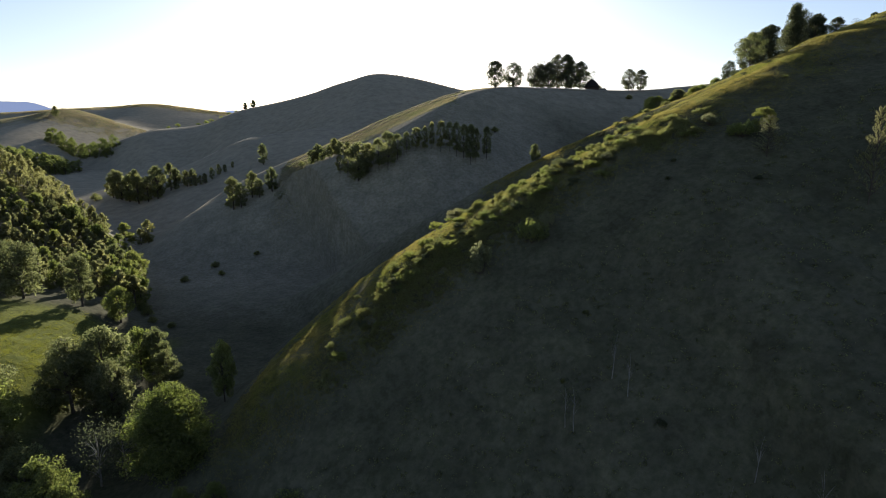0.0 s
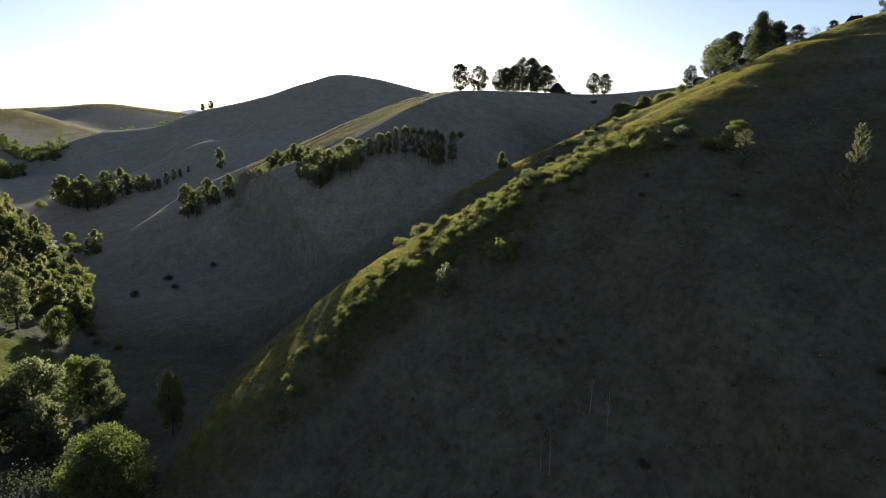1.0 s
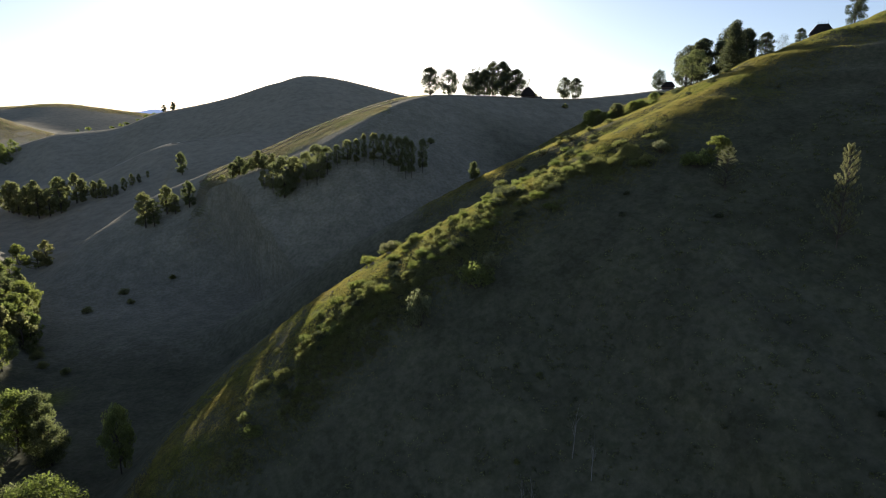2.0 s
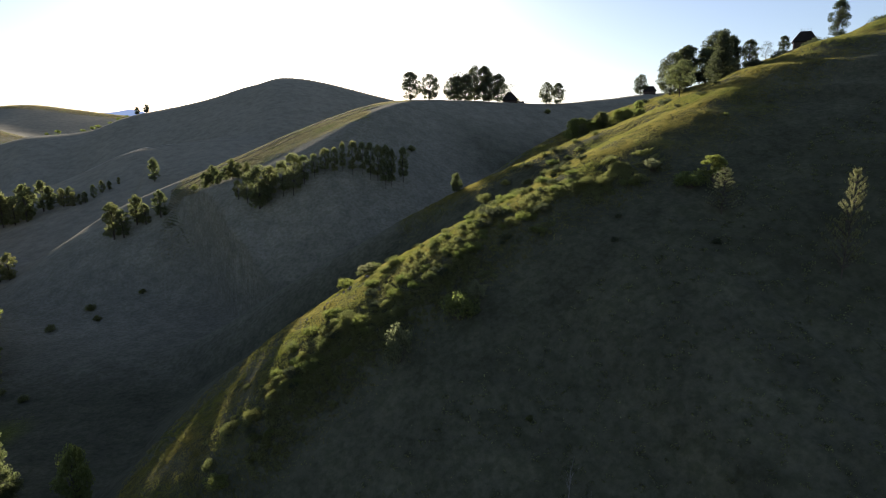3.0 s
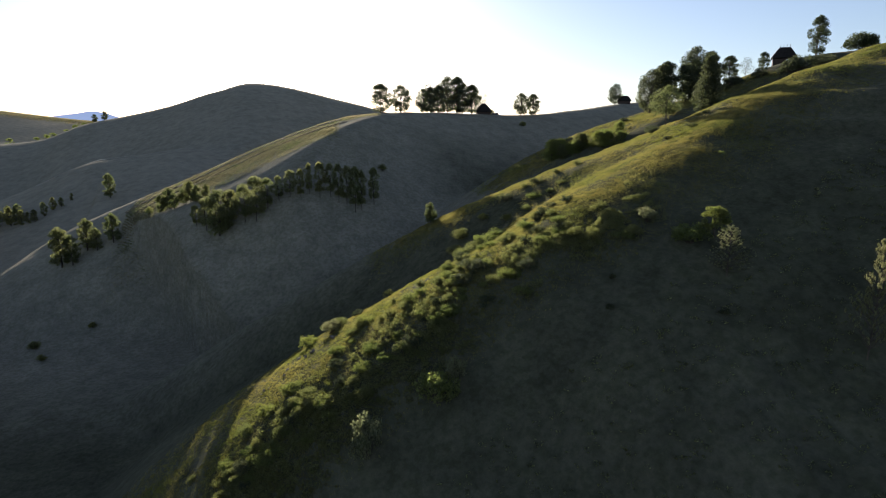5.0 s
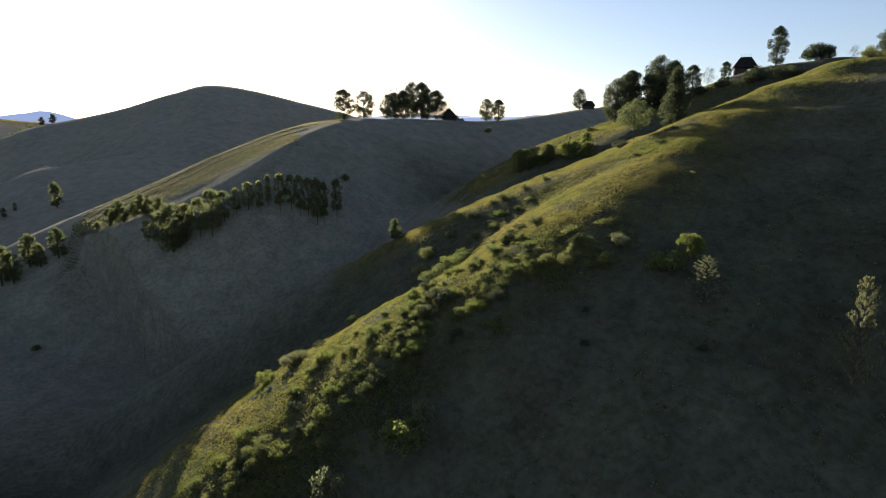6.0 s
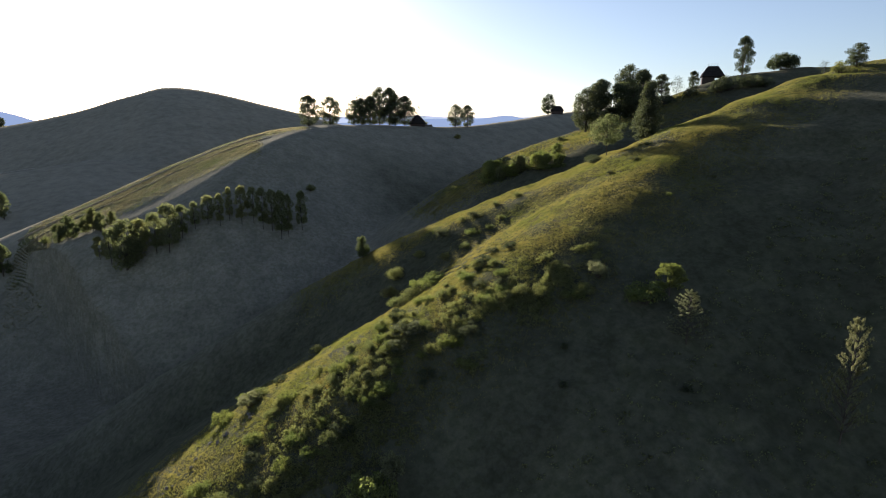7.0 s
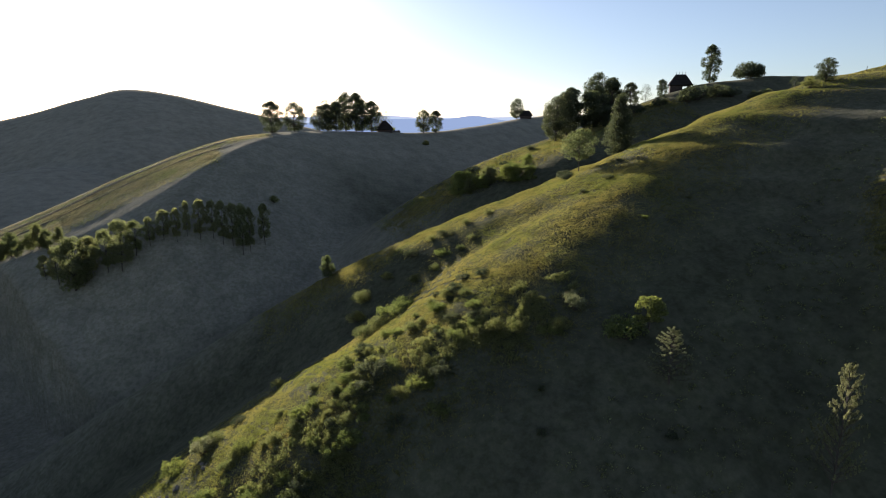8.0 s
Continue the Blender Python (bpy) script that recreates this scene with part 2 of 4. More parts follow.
SPUR_PASS = [(-168, 228, -10, 0.6, 0), (-150, 252, 0, 0.6, 4), (-133, 277, 14, 0.62, 12), (-115, 302, 32, 0.68, 27), (-95, 322, 47, 0.7, 46), (-60, 332, 62, 0.76, 64), (-28, 340, 76, 0.78, 64), (5, 346, 88, 0.68, 38), (32, 351, 92, 0.6, 12),
             (60, 362, 92.5, 0.5, 3), (88, 369, 92, 0.5, 0), (118, 374, 92, 0.5, 0), (160, 390, 95, 0.5, 0), (210, 415, 101, 0.5, 0), (280, 440, 104, 0.5, 0), (420, 450, 95, 0.5, 0)]
FOLD = [(-108, 506, 68), (-155, 504, 61), (-168, 500, 59), (-186, 494, 52), (-202, 490, 44), (-228, 486, 33)]
DOME = [(-421, 585, 14), (-406, 600, 23), (-390, 625, 34), (-369, 645, 50), (-338, 662, 63), (-315, 668, 66.5), (-276, 678, 72), (-242, 686, 86), (-200, 693, 95.5), (-158, 696, 106), (-112, 698, 121), (-66, 700, 129.5), (33, 706, 109), (146, 728, 82), (315, 776, 58)]
FAR_HILLS = [(-1500, 960, 60), (-980, 980, 76), (-761, 1000, 86), (-664, 1050, 99), (-610, 1080, 103), (-547, 1100, 107), (-477, 1110, 100), (-417, 1120, 94), (-300, 1140, 86), (200, 1300, 50)]
MID_HILLS = [(-900, 780, 50), (-705, 800, 66), (-641, 800, 73), (-569, 810, 85), (-531, 820, 94), (-498, 830, 86), (-465, 840, 73), (-433, 850, 62), (-380, 870, 46)]
WOOD_HILL = [(-120, 60, 4, 0.66), (-170, 150, 14, 0.66), (-215, 240, 38, 0.66), (-230, 272, 45, 0.7), (-241, 298, 49, 1.0), (-300, 350, 40, 1.2), (-390, 400, 18, 1.0)]
MEADOW = [(-190, 92, 36), (-150, 98, 31), (-118, 104, 26), (-96, 108, 20), (-80, 112, 10)]


def height(x, y):
    x, y = np.asarray(x, float), np.asarray(y, float)
    far = np.hypot(x + 60, y - 160)
    z = 4.0 + 0.07 * np.maximum(0, y - 280) - 0.085 * np.maximum(0, y - 700) + 0 * x
    z = z + 12 * rough_noise(x, y, 340, 2, 5.0) * np.clip((far - 250) / 500, 0, 1)
    for points, right, left, crown_right, crown_left, k in (
            (WOOD_HILL, 0.66, 0.36, 18, 25, 6), (MEADOW, 0.4, 0.15, 12, 12, 4), (FAR_HILLS, 0.22, 0.2, 45, 70, 8), (MID_HILLS, 0.2, 0.25, 26, 40, 6),
            (DOME, 0.42, 0.42, 36, 55, 6), (FOLD, 0.45, 0.25, 26, 12, 4), (SPUR_PASS, 0.6, 0.6, 9, 30, 6), (SPUR_BARN, 0.5, 0.5, 9, 20, 5), (SPUR_BEHIND, 0.62, 0.75, 7, 5, 2.5),
            (SPUR_NEAR, 0.4, 0.62, 7, 22, 3)):
        z = smooth_max(ridge(x, y, points, right, left, crown_right, crown_left), z, k)
    z = z + 7 * rough_noise(x, y, 190, 2, 11.0) * np.clip((far - 620) / 300, 0, 1)
    z = z + (1.5 - 0.9 * np.clip((y - 215) / 60, 0, 1)) * rough_noise(x, y, 42, 3, 1.0) + 0.35 * rough_noise(x, y, 7, 3, 2.0) * np.clip(1.4 - y / 400, 0.15, 1)
    along = np.clip(((x - 106) * -16 + (y - 110) * -15) / (16 ** 2 + 15 ** 2), 0, 1)        # a small rib on the shaded face
    z = z + 6.0 * np.exp(-((x - 106 + 16 * along) ** 2 + (y - 110 + 15 * along) ** 2) / 36)
    z = z + 0.1 * np.clip((270 - y) / 60, 0, 1) * np.sin(z * 2.1 + 3 * value_noise(x / 25, y / 25, 4.0))
    terrace = np.clip((x - 70) / 30, 0, 1) * np.exp(-((y - 140) / 24) ** 2)                    # cattle terraces on the upper spur
    z = z + 0.5 * terrace * np.sin(z * 1.25 + 2.2 * value_noise(x / 30, y / 30, 4.0))
    return z


def ground_at(x, y):
    return float(height(np.array([x]), np.array([y]))[0])


def axis(lo, a, b, hi, step):
    """Grid lines: even from a to b, then slowly wider, and faster far out."""
    def beyond(start, end, sign):
        out, p, gap = [], start, step
        while (end - p) * sign > 0:
            gap *= 1.012 if gap < 3.2 else 1.045
            p += gap * sign
            out.append(p)
        return out
    return np.array(beyond(a, lo, -1)[::-1] + list(np.arange(a, b + 0.001, step)) + beyond(b, hi, 1))


def grid_mesh(name, xs, ys):
    X, Y = np.meshgrid(xs, ys)
    Z = height(X, Y)
    me = bpy.data.meshes.new(name)
    nx, ny = len(xs), len(ys)
    me.vertices.add(nx * ny)
    me.vertices.foreach_set("co", np.stack((X, Y, Z), -1).ravel())
    i = (np.arange(ny - 1)[:, None] * nx + np.arange(nx - 1)[None, :]).ravel()
    quads = np.stack((i, i + 1, i + nx + 1, i + nx), -1)
    me.loops.add(quads.size)
    me.loops.foreach_set("vertex_index", quads.ravel())
    me.polygons.add(len(quads))
    me.polygons.foreach_set("loop_start", np.arange(0, quads.size, 4))
    me.polygons.foreach_set("use_smooth", np.ones(len(quads), bool))
    me.update(calc_edges=True)
    return me


ground_mesh = grid_mesh("ground", axis(-4700, -40, 125, 4700, 0.95), axis(-900, 85, 185, 4700, 0.95))
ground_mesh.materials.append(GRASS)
ground = tagged(new("ground", ground_mesh), "rolling grassy hills with rounded spurs and shaded slopes", "ground", kind="structure")


# ---- helpers for things ----
def raw_mesh(name, verts, faces, material, smooth=False):
    me = bpy.data.meshes.new(name)
    me.from_pydata([tuple(v) for v in verts], [], faces)
    if smooth:
        me.polygons.foreach_set("use_smooth", [True] * len(me.polygons))
    me.materials.append(material)
    return me


def tube(verts, faces, path, radii, sides=7):
    """Adds a tapered branch along a path."""
    first = len(verts)
    for k, (p, r) in enumerate(zip(path, radii)):
        d = (path[min(k + 1, len(path) - 1)] - path[max(k - 1, 0)]).normalized()
        u = d.orthogonal().normalized()
        w = d.cross(u)
        for j in range(sides):
            a = 2 * math.pi * j / sides
            verts.append(p + r * (math.cos(a) * u + math.sin(a) * w))
    for k in range(len(path) - 1):
        for j in range(sides):
            a, b = first + k * sides + j, first + k * sides + (j + 1) % sides
            faces.append((a, b, b + sides, a + sides))


def leaf_cloud(rng, centres, radii, count, size, flat=0.8, outward=0.55):
    """Leaf sprays scattered over the skins of many clumps, as bent pairs of triangles that mostly face out of their clump."""
    centres, radii = np.array(centres), np.array(radii)
    pick = rng.choice(len(centres), count, p=radii ** 2 / np.sum(radii ** 2))
    d = rng.normal(size=(count, 3))
    d /= np.linalg.norm(d, axis=1)[:, None]
    r = radii[pick] * rng.uniform(0.55, 1.08, count)
    pos = centres[pick] + d * r[:, None] * np.array([1, 1, flat])
    face = d * outward + rng.normal(size=(count, 3)) * 0.6
    u = np.cross(face, rng.normal(size=(count, 3)))
    u /= np.linalg.norm(u, axis=1)[:, None]
    w = np.cross(face, u)
    w /= np.linalg.norm(w, axis=1)[:, None]
    s = size * rng.uniform(0.55, 1.35, count)[:, None]
    v = np.stack((pos - u * s, pos + w * s * 0.6, pos + u * s - d * s * 0.35, pos - w * s * 0.6), 1).reshape(-1, 3)
    return v


def cloud_mesh(name, v, material, corners=4):
    n = len(v) // corners
    me = bpy.data.meshes.new(name)
    me.vertices.add(len(v))
    me.vertices.foreach_set("co", v.ravel())
    me.loops.add(n * corners)
    me.loops.foreach_set("vertex_index", np.arange(n * corners))
    me.polygons.add(n)
    me.polygons.foreach_set("loop_start", np.arange(0, n * corners, corners))
    me.update(calc_edges=True)
    me.materials.append(material)
    return me


def make_tree(name, seed, tall, wide, bare=0.25, leaves=1600, leaf=0.42, form="round", bark=BARK, leaf_mat=LEAF, clumps=34, girth=0.02, fill=1.0, loose_limbs=False, core=0.0):
    """A tree at the origin: a trunk with limbs, and a crown of leaf sprays on many clumps. Returns the empty that holds its parts."""
    rng = np.random.default_rng(seed)
    root = new(name)
    root.empty_display_size = 0.5
    verts, faces, limbs = [], [], []
    lean = Vector((rng.uniform(-0.05, 0.05), rng.uniform(-0.05, 0.05), 1))
    stem = [Vector((0, 0, -0.5))] + [lean * (tall * f) + Vector((rng.uniform(-1, 1), rng.uniform(-1, 1), 0)) * 0.02 * tall * f for f in (0.08, 0.25, 0.45, 0.65, 0.85)]
    r0 = girth * tall
    tube(verts, faces, stem, [r0 * f for f in (1.3, 1.0, 0.82, 0.62, 0.4, 0.15)])
    centres, radii = [], []
    for k in range(clumps):
        f = rng.uniform(0, 1)
        zc = bare + (1 - bare) * f
        if form == "round":
            reach = math.sqrt(max(0.0, 1 - (2 * f - 0.9) ** 2 * 0.85))
        elif form == "slim":
            reach = min(1.0, 3.2 * (1 - f)) * (0.75 + 0.25 * rng.uniform())
        elif form == "cone":
            reach = min(1.0, 0.55 + 1.6 * f, 1.15 * (1.06 - f))
        else:
            reach = math.sqrt(max(0.0, 1 - f * f)) * 1.0
        a = rng.uniform(0, 2 * math.pi)
        q = math.sqrt(rng.uniform(0.12, 1)) * reach * wide * 0.5
        c = Vector((q * math.cos(a), q * math.sin(a), zc * tall * 0.94)) + lean * 0
        centres.append(tuple(c))
        radii.append(fill * wide * rng.uniform(0.11, 0.21) * (0.75 if form in ("slim", "cone") else 1.0))
        if k % 3 == 0 and c.z > 0.2 * tall:
            base = lean * (c.z * rng.uniform(0.55, 0.8))
            mid = (base + c) / 2 + Vector((0, 0, 0.03 * tall))
            if loose_limbs:
                lv, lf = [], []
                tube(lv, lf, [base, mid, c], [r0 * 0.4, r0 * 0.25, r0 * 0.08], 5)
                limb = new("limb", raw_mesh("limb", lv, lf, bark, True))
                limbs.append(limb)
            else:
                tube(verts, faces, [base, mid, c], [r0 * 0.4, r0 * 0.25, r0 * 0.08], 5)
    trunk = new("trunk", raw_mesh("trunk", verts, faces, bark, True))
    trunk.parent = root
    for limb in limbs:
        limb.parent = trunk
    cloud = leaf_cloud(rng, centres, radii, leaves, leaf)
    if core:        # dense oversized leaves, unseen inside the crown, added to block the sun
        middle = np.array(centres) * (0.72, 0.72, 0.93)
        cloud = np.vstack((cloud, leaf_cloud(rng, middle, np.array(radii) * 0.8, int(leaves * core), leaf * 2.6, 0.8, 0.2)))
    crown = new("crown", cloud_mesh("crown", cloud, leaf_mat))
    crown.parent = root
    return root


def make_pine(name, seed, tall, wide, leaf_mat):
    """A young open pine: whorls of rising branches, tufted with needles towards their ends."""
    rng = np.random.default_rng(seed)
    root = new(name)
    verts, faces, centres, radii = [], [], [], []
    tube(verts, faces, [Vector((0, 0, -0.5)), Vector((0.05, 0, tall * 0.5)), Vector((0, 0.05, tall))], [0.014 * tall, 0.009 * tall, 0.002 * tall])
    for k in range(15):
        f = 0.1 + 0.87 * k / 14
        for j in range(7):
            a = j * 1.257 + k * 0.7 + rng.uniform(-0.3, 0.3)
            reach = wide * 0.5 * (1.04 - f) ** 0.65 * rng.uniform(0.55, 1.2)
            rise = reach * rng.uniform(0.35, 0.85)
            base = Vector((0, 0, f * tall))
            tip = base + Vector((math.cos(a) * reach, math.sin(a) * reach, rise))
            mid = base.lerp(tip, 0.55) - Vector((0, 0, rise * 0.15))
            tube(verts, faces, [base, mid, tip], [0.05, 0.03, 0.01], 4)
            for g in (0.5, 0.68, 0.84, 1.0):
                centres.append(tuple(base.lerp(tip, g) + Vector((0, 0, 0.08))))
                radii.append(0.017 * tall * rng.uniform(0.6, 1.1))
    trunk = new("trunk", raw_mesh("trunk", verts, faces, BARK, True))
    trunk.parent = root
    crown = new("crown", cloud_mesh("crown", leaf_cloud(rng, centres, radii, 9500, 0.08, 1.2), leaf_mat))
    crown.parent = root
    return root


def make_bush(name, seed, tall, wide, leaves=700, leaf=0.28, leaf_mat=LEAF, clumps=16):
    rng = np.random.default_rng(seed)
    root = new(name)
    verts, faces, centres, radii = [], [], [], []
    for k in range(clumps):
        a, q, f = rng.uniform(0, 6.283), math.sqrt(rng.uniform(0, 1)), rng.uniform(0.12, 1)
        c = Vector((q * math.cos(a) * wide * 0.42, q * math.sin(a) * wide * 0.42, tall * (0.15 + 0.75 * f * (1 - 0.55 * q * q))))
        centres.append(tuple(c))
        radii.append(rng.uniform(0.13, 0.24) * min(wide, tall * 1.4))
        tube(verts, faces, [Vector((c.x * 0.15, c.y * 0.15, -0.3)), c * 0.55, c], [0.05, 0.035, 0.012], 5)
    stems = new("stem", raw_mesh("stem", verts, faces, BARK, True))
    stems.parent = root
    foliage = new("foliage", cloud_mesh("foliage", leaf_cloud(rng, centres, radii, leaves, leaf), leaf_mat))
    foliage.parent = root
    return root


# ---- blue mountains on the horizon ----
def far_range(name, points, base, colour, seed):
    """A hazy mountain ridge, kilometres off, its haze and daylight painted in as emission: its slope as a strip of many
    facets, with a rough crest.
    """
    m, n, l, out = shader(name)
    # the ridge glows by itself, so the blue haze stays even
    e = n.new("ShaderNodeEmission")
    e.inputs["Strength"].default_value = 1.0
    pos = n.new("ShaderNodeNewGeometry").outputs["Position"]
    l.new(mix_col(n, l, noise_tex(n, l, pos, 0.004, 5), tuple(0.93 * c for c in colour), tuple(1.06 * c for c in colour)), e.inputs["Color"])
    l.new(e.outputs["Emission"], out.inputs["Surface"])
    p = spline(points, 40)
    crest = p[:, 2] + 5 * rough_noise(p[:, 0], p[:, 1], 320, 4, seed)
    verts, faces = [], []
    for k in range(6):
        f = k / 5
        for (x, y, _), z in zip(p, crest):
            verts.append((x * (1.06 - 0.12 * f) if k < 5 else x * 0.9, y * (1.06 - 0.12 * f), base + (z - base) * math.sin(math.pi / 2 * min(1.0, 1.25 - f)) if k else z - 5))
    w = len(p)
    for k in range(5):
        for j in range(w - 1):
            faces.append((k * w + j, k * w + j + 1, (k + 1) * w + j + 1, (k + 1) * w + j))
    return new(name, raw_mesh(name, verts, faces, m, True))


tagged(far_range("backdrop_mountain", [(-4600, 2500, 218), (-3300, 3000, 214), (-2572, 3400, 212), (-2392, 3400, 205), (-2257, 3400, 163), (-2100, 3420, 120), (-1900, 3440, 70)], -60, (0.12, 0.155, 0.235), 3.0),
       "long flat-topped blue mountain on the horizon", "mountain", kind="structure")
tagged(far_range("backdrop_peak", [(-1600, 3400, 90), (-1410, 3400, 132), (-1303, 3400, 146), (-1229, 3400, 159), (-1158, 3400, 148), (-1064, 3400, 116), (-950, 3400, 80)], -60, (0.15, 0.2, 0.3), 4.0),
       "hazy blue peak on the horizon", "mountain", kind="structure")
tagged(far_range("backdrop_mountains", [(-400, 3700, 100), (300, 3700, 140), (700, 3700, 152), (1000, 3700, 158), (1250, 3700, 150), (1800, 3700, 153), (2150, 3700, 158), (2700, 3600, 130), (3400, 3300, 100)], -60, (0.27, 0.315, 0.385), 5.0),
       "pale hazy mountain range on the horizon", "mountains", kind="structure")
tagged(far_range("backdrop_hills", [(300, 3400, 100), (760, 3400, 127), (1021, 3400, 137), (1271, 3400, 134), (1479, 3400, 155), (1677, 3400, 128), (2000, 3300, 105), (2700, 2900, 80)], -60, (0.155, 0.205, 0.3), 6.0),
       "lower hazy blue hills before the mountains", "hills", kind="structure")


USED = set()
TALL = {}


def put(kind, x, y, tall, label="", category="", group="", wide=1.0, turn=None, top=None):
    """Sets a plant on the ground, so tall in metres (or up to the height top); the first call takes the model itself, later ones copies."""
    z = ground_at(x, y)
    if top is not None:
        tall = max(0.6, top - z)
    m = pose(x, y, z - 0.1, 0, 0, (x * 37 + y * 53) % 360 if turn is None else turn)
    if kind.name in USED:
        ob = copy_thing(kind, m)
    else:
        USED.add(kind.name)
        ob = kind
        ob.matrix_basis = m
    f = tall / TALL[kind.name]
    ob.scale = (f * wide, f * wide, f)
    return tagged(ob, label, category, group)


def model(ob, tall):
    TALL[ob.name] = tall
    return ob


def joined_wood(name, trees, label, thin=1):
    """Many far trees as one mesh: trunks and crowns of the models, set on the ground."""
    parts = ([], [])
    for kind, x, y, tall, wide in trees:
        f = tall / TALL[kind.name]
        a = x * 0.37 + y * 0.53
        for ob in kind.children:
            me = ob.data
            co = np.empty(len(me.vertices) * 3)
            me.vertices.foreach_get("co", co)
            co = co.reshape(-1, 3) * (f * wide, f * wide, f)
            co = np.stack((co[:, 0] * math.cos(a) - co[:, 1] * math.sin(a) + x, co[:, 0] * math.sin(a) + co[:, 1] * math.cos(a) + y, co[:, 2] + ground_at(x, y) - 0.1), -1)
            if ob.name.startswith("crown"):
                parts[0].append(co.reshape(-1, 4, 3)[::thin].reshape(-1, 3))
                crown_material = me.materials[0]
            else:
                corners = np.empty(len(me.loops), int)
                me.loops.foreach_get("vertex_index", corners)
                parts[1].append(co[corners])
    leaves = sum(len(p) for p in parts[0]) // 4
    me = cloud_mesh(name, np.vstack(parts[0] + parts[1]), crown_material)
    me.materials.append(BARK)
    slot = np.zeros(len(me.polygons), np.int32)
    slot[leaves:] = 1
    me.polygons.foreach_set("material_index", slot)
    return tagged(new(name, me), label, "woodland", kind="stuff")


# ---- models of the trees and bushes ----
ROUND_A = model(make_tree("tree", 1, 14, 9.5, 0.12, 8500, 0.22, "round", clumps=75, fill=0.9, core=0.05), 14)
ROUND_B = model(make_tree("tree", 2, 15, 10.5, 0.08, 9000, 0.24, "round", leaf_mat=LEAF_DARK, clumps=80, fill=0.9, core=0.06), 15)
ROUND_C = model(make_tree("tree", 3, 12, 9, 0.16, 7500, 0.21, "round", leaf_mat=LEAF_LIGHT, clumps=70, fill=0.85, core=0.04), 12)
LIGHT_CROWN = model(make_tree("tree", 23, 11, 8.4, 0.36, 6000, 0.17, "round", leaf_mat=LEAF, clumps=60, girth=0.014, fill=0.8, loose_limbs=True), 11)
SKY_A = model(make_tree("tree", 4, 15, 9.0, 0.08, 14000, 0.18, "round", leaf_mat=LEAF_DARK, clumps=120, fill=0.85, girth=0.021), 15)
SKY_B = model(make_tree("tree", 21, 16, 10.0, 0.1, 15000, 0.18, "round", leaf_mat=LEAF_DARK, clumps=125, fill=0.85, girth=0.021), 16)
SLIM_A = model(make_tree("tree", 24, 15, 7.5, 0.08, 7000, 0.21, "round", clumps=66, fill=0.85, core=0.03), 15)
WOOD_A = model(make_tree("tree", 31, 11, 6.2, 0.08, 2300, 0.27, "slim", leaf_mat=LEAF_WOOD, clumps=44, fill=1.05, core=0.03), 11)
WOOD_B = model(make_tree("tree", 32, 12, 6.0, 0.08, 2300, 0.27, "round", leaf_mat=LEAF_WOOD, clumps=44, fill=0.95, core=0.03), 12)
WOOD_C = model(make_tree("tree", 33, 10, 7, 0.06, 2200, 0.29, "dome", leaf_mat=LEAF_LIGHT, clumps=36, core=0.03), 10)
SPARSE = model(make_tree("tree", 6, 13, 8.5, 0.2, 1700, 0.16, "round", PALE_BARK, LEAF_DARK, clumps=50, girth=0.013, loose_limbs=True), 13)
COLUMN = model(make_tree("tree", 7, 17, 10.2, 0.02, 15000, 0.2, "cone", leaf_mat=LEAF_DARK, clumps=120, fill=1.25, core=0.06, loose_limbs=True), 17)
OAK = model(make_tree("tree", 8, 21, 20, 0.05, 34000, 0.22, "dome", leaf_mat=LEAF_OAK, clumps=170, fill=0.8, core=0.3, loose_limbs=True), 21)
GROVE = model(make_tree("tree", 43, 14, 7.4, 0.22, 7500, 0.18, "round", leaf_mat=LEAF_WOOD, clumps=64, girth=0.011, fill=0.85), 14)
HAZEL = model(make_tree("tree", 41, 9, 9, 0.03, 7500, 0.17, "dome", leaf_mat=LEAF_LIGHT, clumps=60, fill=0.85, core=0.04), 9)
ASH = model(make_tree("tree", 45, 8, 6.5, 0.1, 6000, 0.14, "dome", leaf_mat=LEAF_LIGHT, clumps=44, fill=0.72, loose_limbs=True), 8)
PINE = model(make_pine("pine", 9, 10, 7.5, LEAF_PALE), 10)
BIRCH = model(make_tree("birch", 10, 11, 3.4, 0.5, 150, 0.18, "slim", PALE_BARK, LEAF_DARK, clumps=24, girth=0.008, loose_limbs=True), 11)
BUSH_A = model(make_bush("bush", 11, 3.2, 4.5, 2600, 0.115, LEAF_SHRUB, 30), 3.2)
BUSH_B = model(make_bush("bush", 12, 2.4, 3.8, 2400, 0.1, LEAF_LIGHT, 28), 2.4)
BUSH_PALE = model(make_bush("bush", 13, 4.2, 4.6, 1900, 0.16, LEAF_PALE, 22), 4.2)
BUSH_BIG = model(make_bush("bush", 14, 6, 12, 7000, 0.24, LEAF_DARK, 56), 6)
BUSH_DARK = model(make_bush("bush", 15, 2.6, 4.2, 2200, 0.11, LEAF_DARK, 26), 2.6)


# ---- farm buildings ----
def part(name, bm, material, parent, label=""):
    me = bpy.data.meshes.new(name)
    bm.to_mesh(me)
    bm.free()
    me.materials.append(material)
    ob = new(name, me)
    ob.parent = parent
    return tagged(ob, label)


def box(bm, x0, x1, y0, y1, z0, z1, bevel=0.03):
    r = bmesh.ops.create_cube(bm, size=1.0, matrix=Matrix.LocRotScale(((x0 + x1) / 2, (y0 + y1) / 2, (z0 + z1) / 2), None, (x1 - x0, y1 - y0, z1 - z0)))
    edges = {e for v in r["verts"] for e in v.link_edges}
    bmesh.ops.bevel(bm, geom=list(edges), offset=bevel, segments=1, affect="EDGES")


